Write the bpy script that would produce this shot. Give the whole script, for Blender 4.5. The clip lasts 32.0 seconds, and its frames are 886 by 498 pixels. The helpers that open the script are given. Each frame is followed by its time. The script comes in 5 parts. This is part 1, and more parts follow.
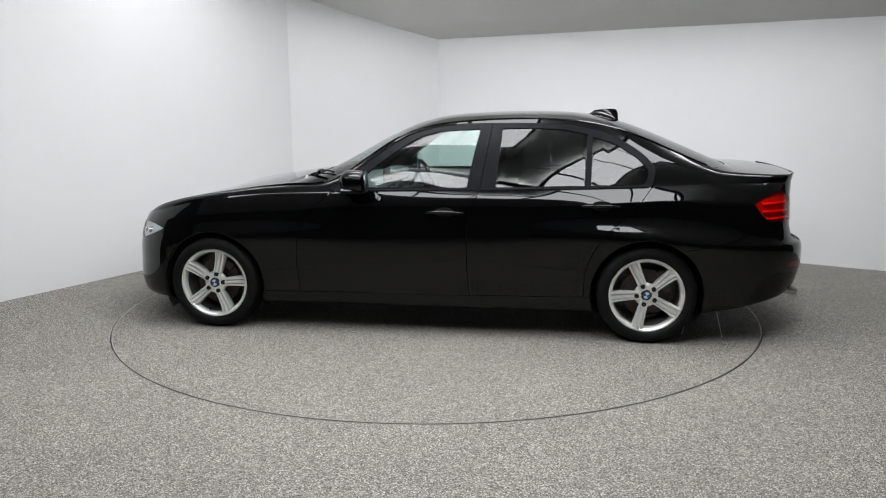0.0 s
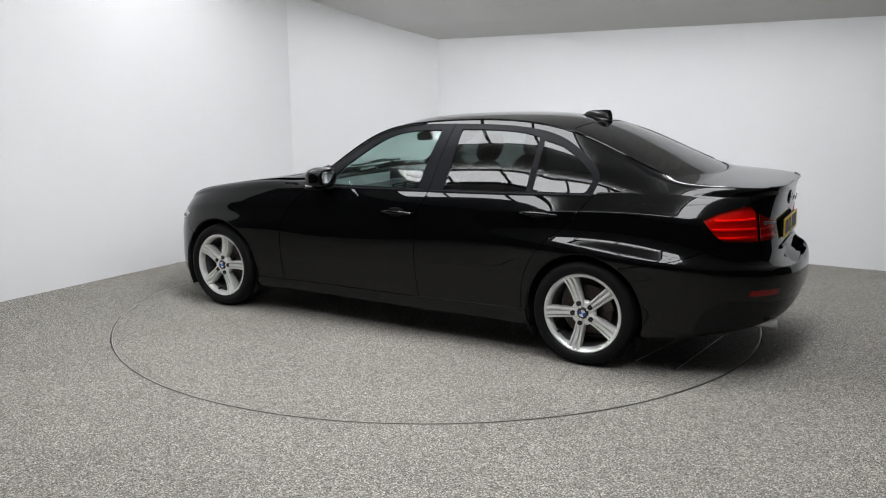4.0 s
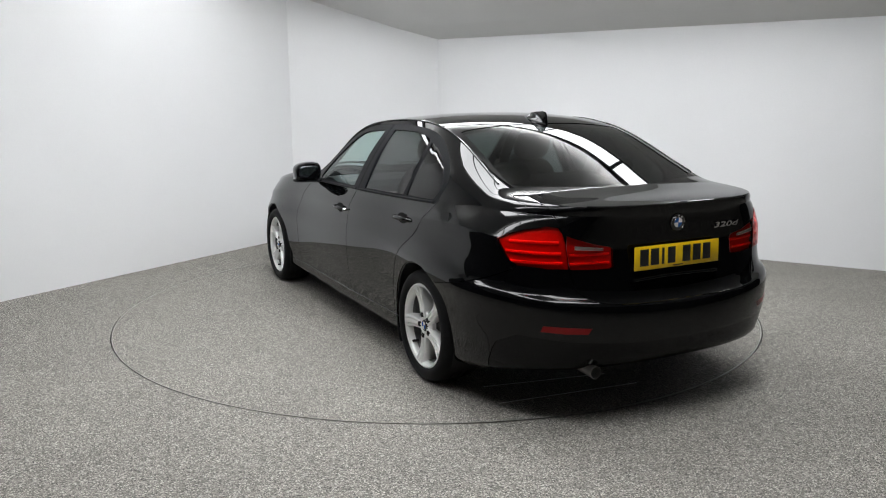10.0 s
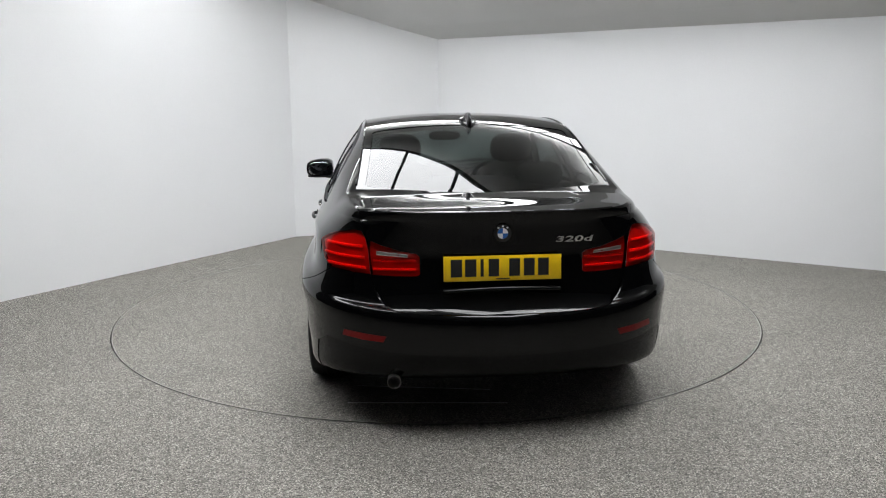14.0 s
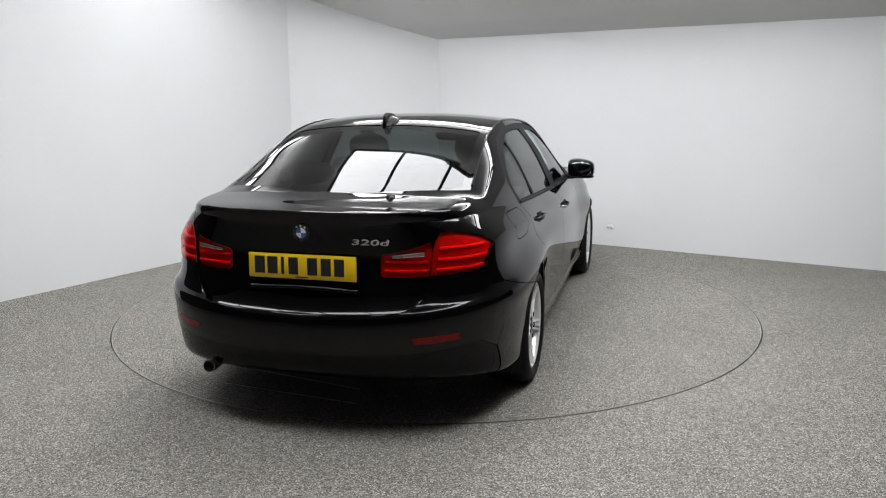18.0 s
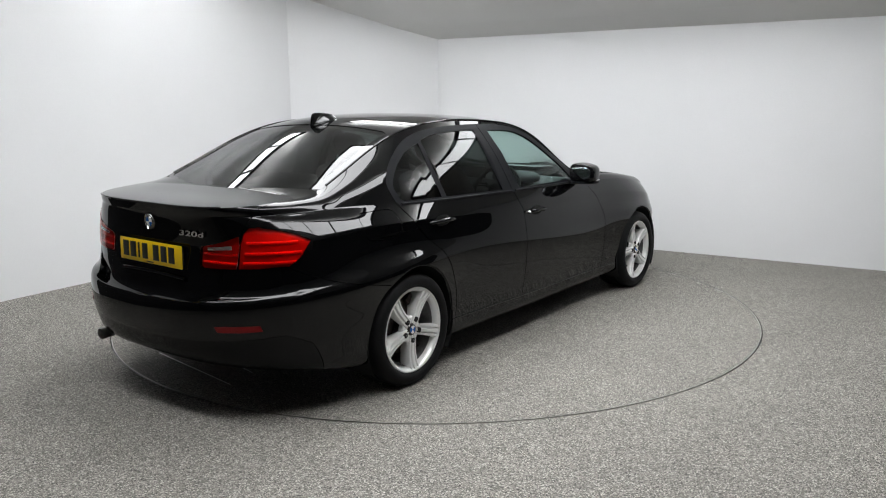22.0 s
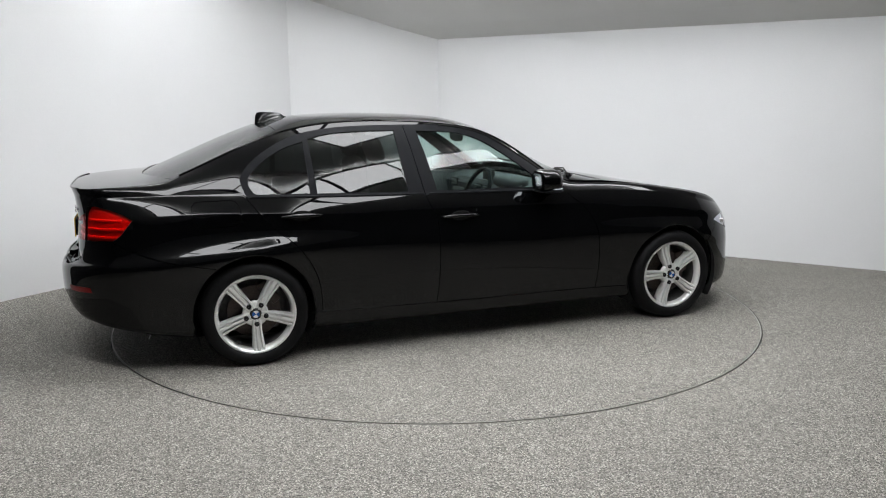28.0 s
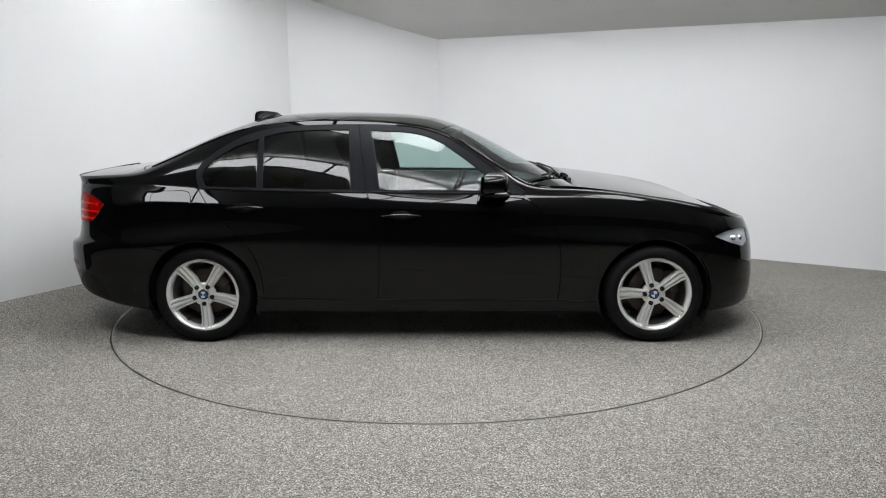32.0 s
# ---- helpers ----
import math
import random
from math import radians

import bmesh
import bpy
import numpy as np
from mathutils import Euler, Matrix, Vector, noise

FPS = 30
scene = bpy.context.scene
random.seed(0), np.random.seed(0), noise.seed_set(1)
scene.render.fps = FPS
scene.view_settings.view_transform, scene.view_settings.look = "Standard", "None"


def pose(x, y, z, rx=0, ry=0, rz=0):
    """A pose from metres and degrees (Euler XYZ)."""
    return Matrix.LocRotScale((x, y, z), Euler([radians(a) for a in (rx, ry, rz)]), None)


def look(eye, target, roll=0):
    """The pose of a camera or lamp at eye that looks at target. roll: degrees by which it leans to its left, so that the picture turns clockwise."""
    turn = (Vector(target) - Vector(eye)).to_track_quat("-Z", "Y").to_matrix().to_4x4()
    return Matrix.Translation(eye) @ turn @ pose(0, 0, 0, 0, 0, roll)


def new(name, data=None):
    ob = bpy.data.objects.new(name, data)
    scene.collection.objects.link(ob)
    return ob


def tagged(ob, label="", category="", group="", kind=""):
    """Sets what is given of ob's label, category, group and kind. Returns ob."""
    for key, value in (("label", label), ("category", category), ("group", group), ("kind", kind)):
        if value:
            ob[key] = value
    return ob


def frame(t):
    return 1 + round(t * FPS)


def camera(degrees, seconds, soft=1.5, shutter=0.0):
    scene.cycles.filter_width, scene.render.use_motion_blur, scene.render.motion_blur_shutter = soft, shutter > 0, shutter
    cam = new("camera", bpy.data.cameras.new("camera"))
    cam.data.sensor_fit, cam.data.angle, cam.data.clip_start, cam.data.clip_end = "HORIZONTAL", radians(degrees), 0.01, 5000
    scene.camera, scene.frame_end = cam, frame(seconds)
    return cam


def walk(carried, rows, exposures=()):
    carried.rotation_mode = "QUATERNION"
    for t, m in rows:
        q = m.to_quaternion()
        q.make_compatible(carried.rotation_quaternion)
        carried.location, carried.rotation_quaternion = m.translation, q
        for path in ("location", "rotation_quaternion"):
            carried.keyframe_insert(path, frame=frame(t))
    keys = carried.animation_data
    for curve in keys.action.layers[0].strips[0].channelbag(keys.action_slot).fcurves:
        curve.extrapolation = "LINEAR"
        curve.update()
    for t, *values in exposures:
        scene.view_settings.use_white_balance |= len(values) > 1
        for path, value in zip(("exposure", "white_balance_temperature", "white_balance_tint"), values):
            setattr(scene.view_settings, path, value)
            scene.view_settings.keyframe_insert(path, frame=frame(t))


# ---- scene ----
cam = camera(58.03, 32.0, 1.1)
EYE = (0.0, -5.786, 1.4986)


def camera_pose():
    yaw, pitch = radians(0.4565), radians(-10.644)
    way = Vector((math.sin(yaw) * math.cos(pitch), math.cos(yaw) * math.cos(pitch), math.sin(pitch)))
    return look(EYE, Vector(EYE) + way, -0.41)


walk(cam, [(0.0, camera_pose()), (32.0, camera_pose())], [(0.0, 0.0), (32.0, 0.0)])
TURN_START, TURN_RATE = 170.57, 5.3876   # heading of the nose in degrees, degrees a second

# ---- materials ----


def shader(name, base, rough=0.5, metal=0.0, grain=0.0, scale=60.0, bump=0.0, spec=0.5, coat=0.0, coat_rough=0.03, spots=0.0, spot_scale=2.0):
    """A principled surface with colour variation at two scales and fine relief."""
    m = bpy.data.materials.new(name)
    m.use_nodes = True
    nodes, links = m.node_tree.nodes, m.node_tree.links
    b = nodes["Principled BSDF"]
    b.inputs["Base Color"].default_value = (*base, 1)
    b.inputs["Roughness"].default_value = rough
    b.inputs["Metallic"].default_value = metal
    b.inputs["Specular IOR Level"].default_value = spec
    if coat:
        b.inputs["Coat Weight"].default_value = coat
        b.inputs["Coat Roughness"].default_value = coat_rough
        b.inputs["Coat IOR"].default_value = 1.39
    if grain or bump or spots:
        co = nodes.new("ShaderNodeTexCoord")
        fine = nodes.new("ShaderNodeTexNoise")
        fine.inputs["Scale"].default_value, fine.inputs["Detail"].default_value = scale, 4
        links.new(co.outputs["Object"], fine.inputs["Vector"])
        broad = nodes.new("ShaderNodeTexNoise")
        broad.inputs["Scale"].default_value, broad.inputs["Detail"].default_value = spot_scale, 5
        links.new(co.outputs["Object"], broad.inputs["Vector"])
        r1 = nodes.new("ShaderNodeMapRange")
        r1.inputs["From Min"].default_value, r1.inputs["From Max"].default_value = 0.3, 0.7
        r1.inputs["To Min"].default_value, r1.inputs["To Max"].default_value = 1 - grain, 1 + grain
        links.new(fine.outputs["Fac"], r1.inputs["Value"])
        r2 = nodes.new("ShaderNodeMapRange")
        r2.inputs["From Min"].default_value, r2.inputs["From Max"].default_value = 0.3, 0.7
        r2.inputs["To Min"].default_value, r2.inputs["To Max"].default_value = 1 - spots, 1 + spots
        links.new(broad.outputs["Fac"], r2.inputs["Value"])
        mul = nodes.new("ShaderNodeMath")
        mul.operation = "MULTIPLY"
        links.new(r1.outputs["Result"], mul.inputs[0])
        links.new(r2.outputs["Result"], mul.inputs[1])
        tint = nodes.new("ShaderNodeVectorMath")
        tint.operation = "SCALE"
        tint.inputs[0].default_value = base
        links.new(mul.outputs["Value"], tint.inputs["Scale"])
        links.new(tint.outputs["Vector"], b.inputs["Base Color"])
        if bump:
            bp = nodes.new("ShaderNodeBump")
            bp.inputs["Strength"].default_value, bp.inputs["Distance"].default_value = 1.0, bump
            links.new(fine.outputs["Fac"], bp.inputs["Height"])
            links.new(bp.outputs["Normal"], b.inputs["Normal"])
    return m


def pane_shader(name, tint, base_gloss=0.06, rough=0.0):
    """Glass: a clear or tinted sheet with a mirror gloss by Fresnel."""
    m = bpy.data.materials.new(name)
    m.use_nodes = True
    nodes, links = m.node_tree.nodes, m.node_tree.links
    nodes.remove(nodes["Principled BSDF"])
    clear, gloss = nodes.new("ShaderNodeBsdfTransparent"), nodes.new("ShaderNodeBsdfGlossy")
    clear.inputs["Color"].default_value = (*tint, 1)
    gloss.inputs["Roughness"].default_value = rough
    mix, facing = nodes.new("ShaderNodeMixShader"), nodes.new("ShaderNodeLayerWeight")
    facing.inputs["Blend"].default_value = 0.5
    power, fade = nodes.new("ShaderNodeMath"), nodes.new("ShaderNodeMath")
    power.operation, fade.operation = "POWER", "MULTIPLY_ADD"
    power.inputs[1].default_value = 5.0
    fade.inputs[1].default_value, fade.inputs[2].default_value = 1 - base_gloss, base_gloss
    links.new(facing.outputs["Facing"], power.inputs[0])
    links.new(power.outputs["Value"], fade.inputs[0])
    links.new(fade.outputs["Value"], mix.inputs["Fac"])
    links.new(clear.outputs["BSDF"], mix.inputs[1])
    links.new(gloss.outputs["BSDF"], mix.inputs[2])
    links.new(mix.outputs["Shader"], nodes["Material Output"].inputs["Surface"])
    return m


def glow_shader(name, col, strength):
    m = bpy.data.materials.new(name)
    m.use_nodes = True
    b = m.node_tree.nodes["Principled BSDF"]
    b.inputs["Base Color"].default_value = (0.8, 0.8, 0.8, 1)
    b.inputs["Emission Color"].default_value = (*col, 1)
    b.inputs["Emission Strength"].default_value = strength
    return m


def floor_shader():
    """Grey speckled quartz carpet: light and dark grains, larger worn patches."""
    m = bpy.data.materials.new("speckled_floor")
    m.use_nodes = True
    nodes, links = m.node_tree.nodes, m.node_tree.links
    b = nodes["Principled BSDF"]
    b.inputs["Roughness"].default_value = 0.75
    b.inputs["Specular IOR Level"].default_value = 0.3
    co = nodes.new("ShaderNodeTexCoord")
    cells = nodes.new("ShaderNodeTexVoronoi")
    cells.inputs["Scale"].default_value = 230
    links.new(co.outputs["Object"], cells.inputs["Vector"])
    split = nodes.new("ShaderNodeSeparateColor")
    links.new(cells.outputs["Color"], split.inputs["Color"])
    ramp = nodes.new("ShaderNodeValToRGB")
    ramp.color_ramp.elements[0].color = (0.03, 0.0285, 0.026, 1)
    ramp.color_ramp.elements[1].color = (0.60, 0.575, 0.525, 1)
    for at, v in ((0.18, 0.105), (0.55, 0.205), (0.82, 0.31)):
        e = ramp.color_ramp.elements.new(at)
        e.color = (v, v * 0.95, v * 0.85, 1)
    links.new(split.outputs["Red"], ramp.inputs["Fac"])
    broad = nodes.new("ShaderNodeTexNoise")
    broad.inputs["Scale"].default_value, broad.inputs["Detail"].default_value = 1.4, 6
    links.new(co.outputs["Object"], broad.inputs["Vector"])
    mid = nodes.new("ShaderNodeTexNoise")
    mid.inputs["Scale"].default_value, mid.inputs["Detail"].default_value = 22, 3
    links.new(co.outputs["Object"], mid.inputs["Vector"])
    fac = []
    for n, lo, hi in ((broad, 0.93, 1.06), (mid, 0.93, 1.07)):
        r = nodes.new("ShaderNodeMapRange")
        r.inputs["From Min"].default_value, r.inputs["From Max"].default_value = 0.3, 0.7
        r.inputs["To Min"].default_value, r.inputs["To Max"].default_value = lo, hi
        links.new(n.outputs["Fac"], r.inputs["Value"])
        fac.append(r)
    mul = nodes.new("ShaderNodeMath")
    mul.operation = "MULTIPLY"
    links.new(fac[0].outputs["Result"], mul.inputs[0])
    links.new(fac[1].outputs["Result"], mul.inputs[1])
    tint = nodes.new("ShaderNodeVectorMath")
    tint.operation = "SCALE"
    links.new(ramp.outputs["Color"], tint.inputs[0])
    links.new(mul.outputs["Value"], tint.inputs["Scale"])
    links.new(tint.outputs["Vector"], b.inputs["Base Color"])
    bp = nodes.new("ShaderNodeBump")
    bp.inputs["Strength"].default_value, bp.inputs["Distance"].default_value = 0.5, 0.002
    links.new(split.outputs["Red"], bp.inputs["Height"])
    links.new(bp.outputs["Normal"], b.inputs["Normal"])
    return m


FLOOR = floor_shader()
WALL = shader("white_wall_paint", (0.735, 0.742, 0.75), 0.6, grain=0.012, scale=90, bump=0.0004, spots=0.015, spot_scale=1.2, spec=0.3)
CEILING = shader("off_white_ceiling_paint", (0.70, 0.70, 0.685), 0.7, grain=0.012, scale=70, bump=0.0004, spots=0.015, spec=0.2)
DARK_WALL = shader("charcoal_unseen_wall", (0.035, 0.035, 0.036), 0.85, grain=0.15, scale=30, spots=0.2, spec=0.2)
PANEL = glow_shader("softbox_diffuser", (0.964, 0.977, 1.0), 12.5)
BAR = shader("softbox_frame_black", (0.03, 0.03, 0.03), 0.5, grain=0.1, scale=40)
METAL = shader("brushed_steel_edge", (0.45, 0.44, 0.42), 0.35, metal=1.0, grain=0.1, scale=120)
SLOT = shader("ring_slot_dark", (0.01, 0.01, 0.01), 0.9)

PAINT = shader("black_car_paint", (0.0017, 0.0018, 0.0021), 0.5, spec=0.0, coat=1.0, coat_rough=0.012)
SKIRT = shader("black_bumper_skirt", (0.0025, 0.0026, 0.003), 0.5, spec=0.0, coat=0.6, coat_rough=0.05)
SATIN = shader("satin_black_trim", (0.007, 0.0075, 0.009), 0.42, grain=0.1, scale=200, spec=0.06)
PLASTIC = shader("matte_black_plastic", (0.012, 0.012, 0.012), 0.7, grain=0.15, scale=150, bump=0.0003, spec=0.3)
SEAL = shader("rubber_seal", (0.004, 0.004, 0.004), 0.8, spec=0.2)
RUBBER = shader("tyre_rubber", (0.007, 0.007, 0.0075), 0.6, grain=0.15, scale=80, bump=0.0004, spots=0.1, spec=0.14)
ALLOY = shader("silver_alloy", (0.80, 0.80, 0.79), 0.30, metal=0.35, grain=0.03, scale=150, spots=0.04, spot_scale=9, spec=0.5)
# darker copy of the alloy, with the shade inside the rim in its colour
ALLOY_SHADED = shader("shaded_inner_barrel", (0.16, 0.16, 0.16), 0.5, metal=0.6, grain=0.2, scale=60)
STEEL = shader("brake_disc_steel", (0.07, 0.055, 0.05), 0.5, metal=0.6, grain=0.25, scale=80)
CHROME = shader("chrome", (0.82, 0.82, 0.82), 0.08, metal=1.0)
YELLOW = shader("plate_yellow", (0.90, 0.59, 0.010), 0.35, grain=0.03, scale=100, spots=0.03, spot_scale=9)
INK = shader("plate_black", (0.012, 0.012, 0.012), 0.45, grain=0.1, scale=90)
BLUE = shader("enamel_blue", (0.03, 0.13, 0.42), 0.25, coat=0.6)
WHITE = shader("enamel_white", (0.75, 0.76, 0.78), 0.25, coat=0.6)
RED = pane_shader("red_lens", (0.96, 0.055, 0.040), 0.035)
RED_DARK = shader("dark_red_lens", (0.20, 0.004, 0.005), 0.3, spec=0.25, grain=0.1, scale=25)
RED_BAND = shader("light_guide", (0.95, 0.93, 0.92), 0.4, grain=0.05, scale=30, spec=0.3)
LAMP_BACK = shader("lamp_housing", (0.50, 0.46, 0.45), 0.35, grain=0.06, scale=40, spots=0.08, spot_scale=12)
SMOKE = shader("clear_reversing_lens", (0.20, 0.17, 0.165), 0.2, coat=1.0, grain=0.1, scale=60)
LAMP_CLEAR = pane_shader("clear_lamp_lens", (0.9, 0.92, 0.94), 0.045)
LAMP_INNER = shader("lamp_reflector", (0.86, 0.88, 0.92), 0.3, metal=0.1, grain=0.08, scale=30)
GLASS = pane_shader("clear_window_glass", (0.70, 0.83, 0.80), 0.05)
GLASS_DARK = pane_shader("privacy_glass", (0.10, 0.112, 0.11), 0.045)
MIRROR = shader("mirror_glass", (0.75, 0.80, 0.82), 0.02, metal=1.0)
LEATHER = shader("charcoal_seat_cloth", (0.035, 0.034, 0.034), 0.75, grain=0.2, scale=140, bump=0.0005)
DASH = shader("dark_grey_dashboard", (0.045, 0.047, 0.05), 0.6, grain=0.12, scale=160, bump=0.0003)
SILVER_TRIM = shader("brushed_interior_trim", (0.45, 0.46, 0.46), 0.35, metal=0.7, grain=0.08, scale=90)
HEADLINER = shader("grey_headliner", (0.30, 0.30, 0.29), 0.85, grain=0.08, scale=160)


# ---- mesh helpers ----


def mesh_ob(name, verts, faces, material, parent=None, label="", smooth=False, normals=None):
    me = bpy.data.meshes.new(name)
    me.from_pydata([tuple(v) for v in verts], [], [tuple(int(i) for i in f) for f in faces])
    me.materials.append(material)
    if smooth:
        me.polygons.foreach_set("use_smooth", [True] * len(me.polygons))
    me.update()
    if normals is not None:
        me.normals_split_custom_set_from_vertices([tuple(n) for n in normals])
    ob = new(name, me)
    if parent:
        ob.parent = parent
    if label:
        tagged(ob, label)
    return ob


def part(name, bm, material, parent, label="", smooth=True, angle=35):
    me = bpy.data.meshes.new(name)
    bmesh.ops.recalc_face_normals(bm, faces=bm.faces[:])
    bm.to_mesh(me)
    bm.free()
    me.materials.append(material)
    if smooth:
        me.polygons.foreach_set("use_smooth", [True] * len(me.polygons))
        me.set_sharp_from_angle(angle=radians(angle))
    ob = new(name, me)
    if parent:
        ob.parent = parent
    if label:
        tagged(ob, label)
    return ob


def box_bm(size, at=(0, 0, 0), bevel=0.0, segs=2, turn=None):
    bm = bmesh.new()
    m = Matrix.Translation(at) @ (turn or Matrix.Identity(4)) @ Matrix.Diagonal((*size, 1))
    bmesh.ops.create_cube(bm, size=1, matrix=m)
    if bevel:
        bmesh.ops.bevel(bm, geom=bm.edges[:], offset=bevel, segments=segs, profile=0.5, affect="EDGES")
    return bm


def lathe(profile, steps=64, axis="Y", close=False):
    """Turn (radius, along) pairs round an axis."""
    bm = bmesh.new()
    rings = []
    for r, a in profile:
        ring = []
        for i in range(steps):
            t = 2 * math.pi * i / steps
            c, s = r * math.cos(t), r * math.sin(t)
            ring.append(bm.verts.new({"Y": (c, a, s), "X": (a, c, s), "Z": (c, s, a)}[axis]))
        rings.append(ring)
    pairs = list(zip(rings, rings[1:])) + ([(rings[-1], rings[0])] if close else [])
    for p, q in pairs:
        for i in range(steps):
            j = (i + 1) % steps
            bm.faces.new((p[i], p[j], q[j], q[i]))
    return bm


def tube(points, radius, steps=8, closed=False):
    """A round bar along points."""
    bm = bmesh.new()
    pts = [Vector(p) for p in points]
    rings = []
    n = len(pts)
    for i, p in enumerate(pts):
        a = pts[(i - 1) % n] if closed or i else p
        b = pts[(i + 1) % n] if closed or i < n - 1 else p
        d = (b - a).normalized()
        side = d.cross(Vector((0, 0, 1)))
        if side.length < 1e-4:
            side = d.cross(Vector((0, 1, 0)))
        side.normalize()
        up = side.cross(d)
        rings.append([bm.verts.new(p + radius * (math.cos(2 * math.pi * k / steps) * side + math.sin(2 * math.pi * k / steps) * up)) for k in range(steps)])
    pairs = list(zip(rings, rings[1:])) + ([(rings[-1], rings[0])] if closed else [])
    for p, q in pairs:
        for k in range(steps):
            j = (k + 1) % steps
            bm.faces.new((p[k], p[j], q[j], q[k]))
    if not closed:
        bm.faces.new(rings[0])
        bm.faces.new(rings[-1][::-1])
    return bm


def egg(size, at, power=2.6, rings=16, steps=28, turn=None):
    """A rounded box: a superellipsoid."""
    bm = bmesh.new()
    bmesh.ops.create_uvsphere(bm, u_segments=steps, v_segments=rings, radius=1)
    for v in bm.verts:
        r = sum(abs(c) ** power for c in v.co) ** (-1 / power)
        v.co = v.co * r
    bmesh.ops.transform(bm, matrix=Matrix.Translation(at) @ (turn or Matrix.Identity(4)) @ Matrix.Diagonal((*size, 1)), verts=bm.verts[:])
    return bm


# ---- the room ----
CORNER_L, CORNER_R = Vector((-1.57, 3.02, 0)), Vector((0.033, 3.41, 0))
ALONG_L, ALONG_R = Vector((-0.524, -0.852, 0)), Vector((0.8455, -0.534, 0))
CEIL_LOW, CEIL_RISE = 2.152, 0.37
ROOM_TOP = 3.35


def slab_wall(name, a, b, z0, z1, material, thick=0.12):
    """An upright wall from a to b, its thickness on the far side from the room's middle."""
    a, b = Vector(a), Vector(b)
    n = Vector(((b - a).y, -(b - a).x, 0)).normalized()
    if n.dot((a + b) / 2) < 0:
        n = -n
    verts = [(p.x, p.y, z) for p in (a, b, b + n * thick, a + n * thick) for z in (z0, z1)]
    faces = [(0, 2, 3, 1), (2, 4, 5, 3), (4, 6, 7, 5), (6, 0, 1, 7), (0, 6, 4, 2), (1, 3, 5, 7)]
    return tagged(mesh_ob(name, verts, faces, material), kind="structure")


def disc(name, r, z, material, inner=0.0, steps=160, drop=0.0):
    """A flat round sheet, or a ring if inner is given, with an edge of that drop."""
    bm = bmesh.new()
    out = [bm.verts.new((r * math.cos(2 * math.pi * i / steps), r * math.sin(2 * math.pi * i / steps), z)) for i in range(steps)]
    if inner:
        inn = [bm.verts.new((inner * math.cos(2 * math.pi * i / steps), inner * math.sin(2 * math.pi * i / steps), z)) for i in range(steps)]
        for i in range(steps):
            j = (i + 1) % steps
            bm.faces.new((out[i], out[j], inn[j], inn[i]))
        low_src = (out, inn)
    else:
        bm.faces.new(out)
        low_src = (out,)
    if drop:
        for ring in low_src:
            low = [bm.verts.new((v.co.x, v.co.y, z - drop)) for v in ring]
            for i in range(steps):
                j = (i + 1) % steps
                bm.faces.new((ring[i], low[i], low[j], ring[j]))
    return part(name, bm, material, None, smooth=False)


TABLE_R = 2.2546


def build_room():
    # floor with a round hole for the turntable
    steps = 160
    bm = bmesh.new()
    hole = [bm.verts.new(((TABLE_R + 0.007) * math.cos(2 * math.pi * i / steps), (TABLE_R + 0.007) * math.sin(2 * math.pi * i / steps), 0)) for i in range(steps)]
    far = [bm.verts.new((14 * math.cos(2 * math.pi * i / steps), 14 * math.sin(2 * math.pi * i / steps), 0)) for i in range(steps)]
    deep = [bm.verts.new((v.co.x, v.co.y, -0.05)) for v in hole]
    for i in range(steps):
        j = (i + 1) % steps
        bm.faces.new((hole[i], far[i], far[j], hole[j]))
        bm.faces.new((hole[i], hole[j], deep[j], deep[i]))
    tagged(part("floor", bm, FLOOR, None, smooth=False), "grey speckled quartz-carpet studio floor", kind="structure")
    tagged(disc("ground", TABLE_R + 0.3, -0.05, SLOT), "dark pit under the turntable edge", kind="structure")

    end_l, end_r = CORNER_L + ALONG_L * 4.1, CORNER_R + ALONG_R * 6.1
    far_l, far_r = CORNER_L + ALONG_L * 10.5, CORNER_R + ALONG_R * 9.0
    back = far_l + (far_r - CORNER_R) + (CORNER_R - CORNER_L).dot(ALONG_R) * ALONG_R
    slab_wall("wall_west", CORNER_L, end_l, 0, ROOM_TOP, WALL)
    slab_wall("wall_north", CORNER_L, CORNER_R, 0, ROOM_TOP, WALL)
    slab_wall("wall_east", CORNER_R, end_r, 0, ROOM_TOP, WALL)
    # unseen charcoal walls, added so that paint and glass reflect dark
    for name, a, b in (("wall_unseen_west", end_l, far_l), ("wall_unseen_east", end_r, far_r), ("wall_unseen_south", far_l, back), ("wall_unseen_back", back, far_r)):
        slab_wall(name, a, b, 0, ROOM_TOP, DARK_WALL)


def build_socket(along, z):
    """A small white double socket on the east wall."""
    n = Vector((-0.534, -0.8455, 0))
    at = CORNER_R + ALONG_R * along + n * 0.006
    socket = new("wall_socket")
    socket.matrix_basis = pose(at.x, at.y, z, 0, 0, -32.3)
    socket.scale = (0.55, 1.0, 0.55)
    part("face_plate", box_bm((0.13, 0.010, 0.075), (0, 0, 0), 0.004), WHITE, socket)
    for x in (-0.037, 0.037):
        part("socket_slot", box_bm((0.022, 0.004, 0.018), (x, -0.0055, -0.01), 0.001), METAL, socket, "small grey socket opening")
        part("switch", box_bm((0.014, 0.006, 0.02), (x, -0.007, 0.022), 0.002), ALLOY, socket, "small grey rocker switch")
    tagged(socket, "small white double wall socket on the white wall", "socket")


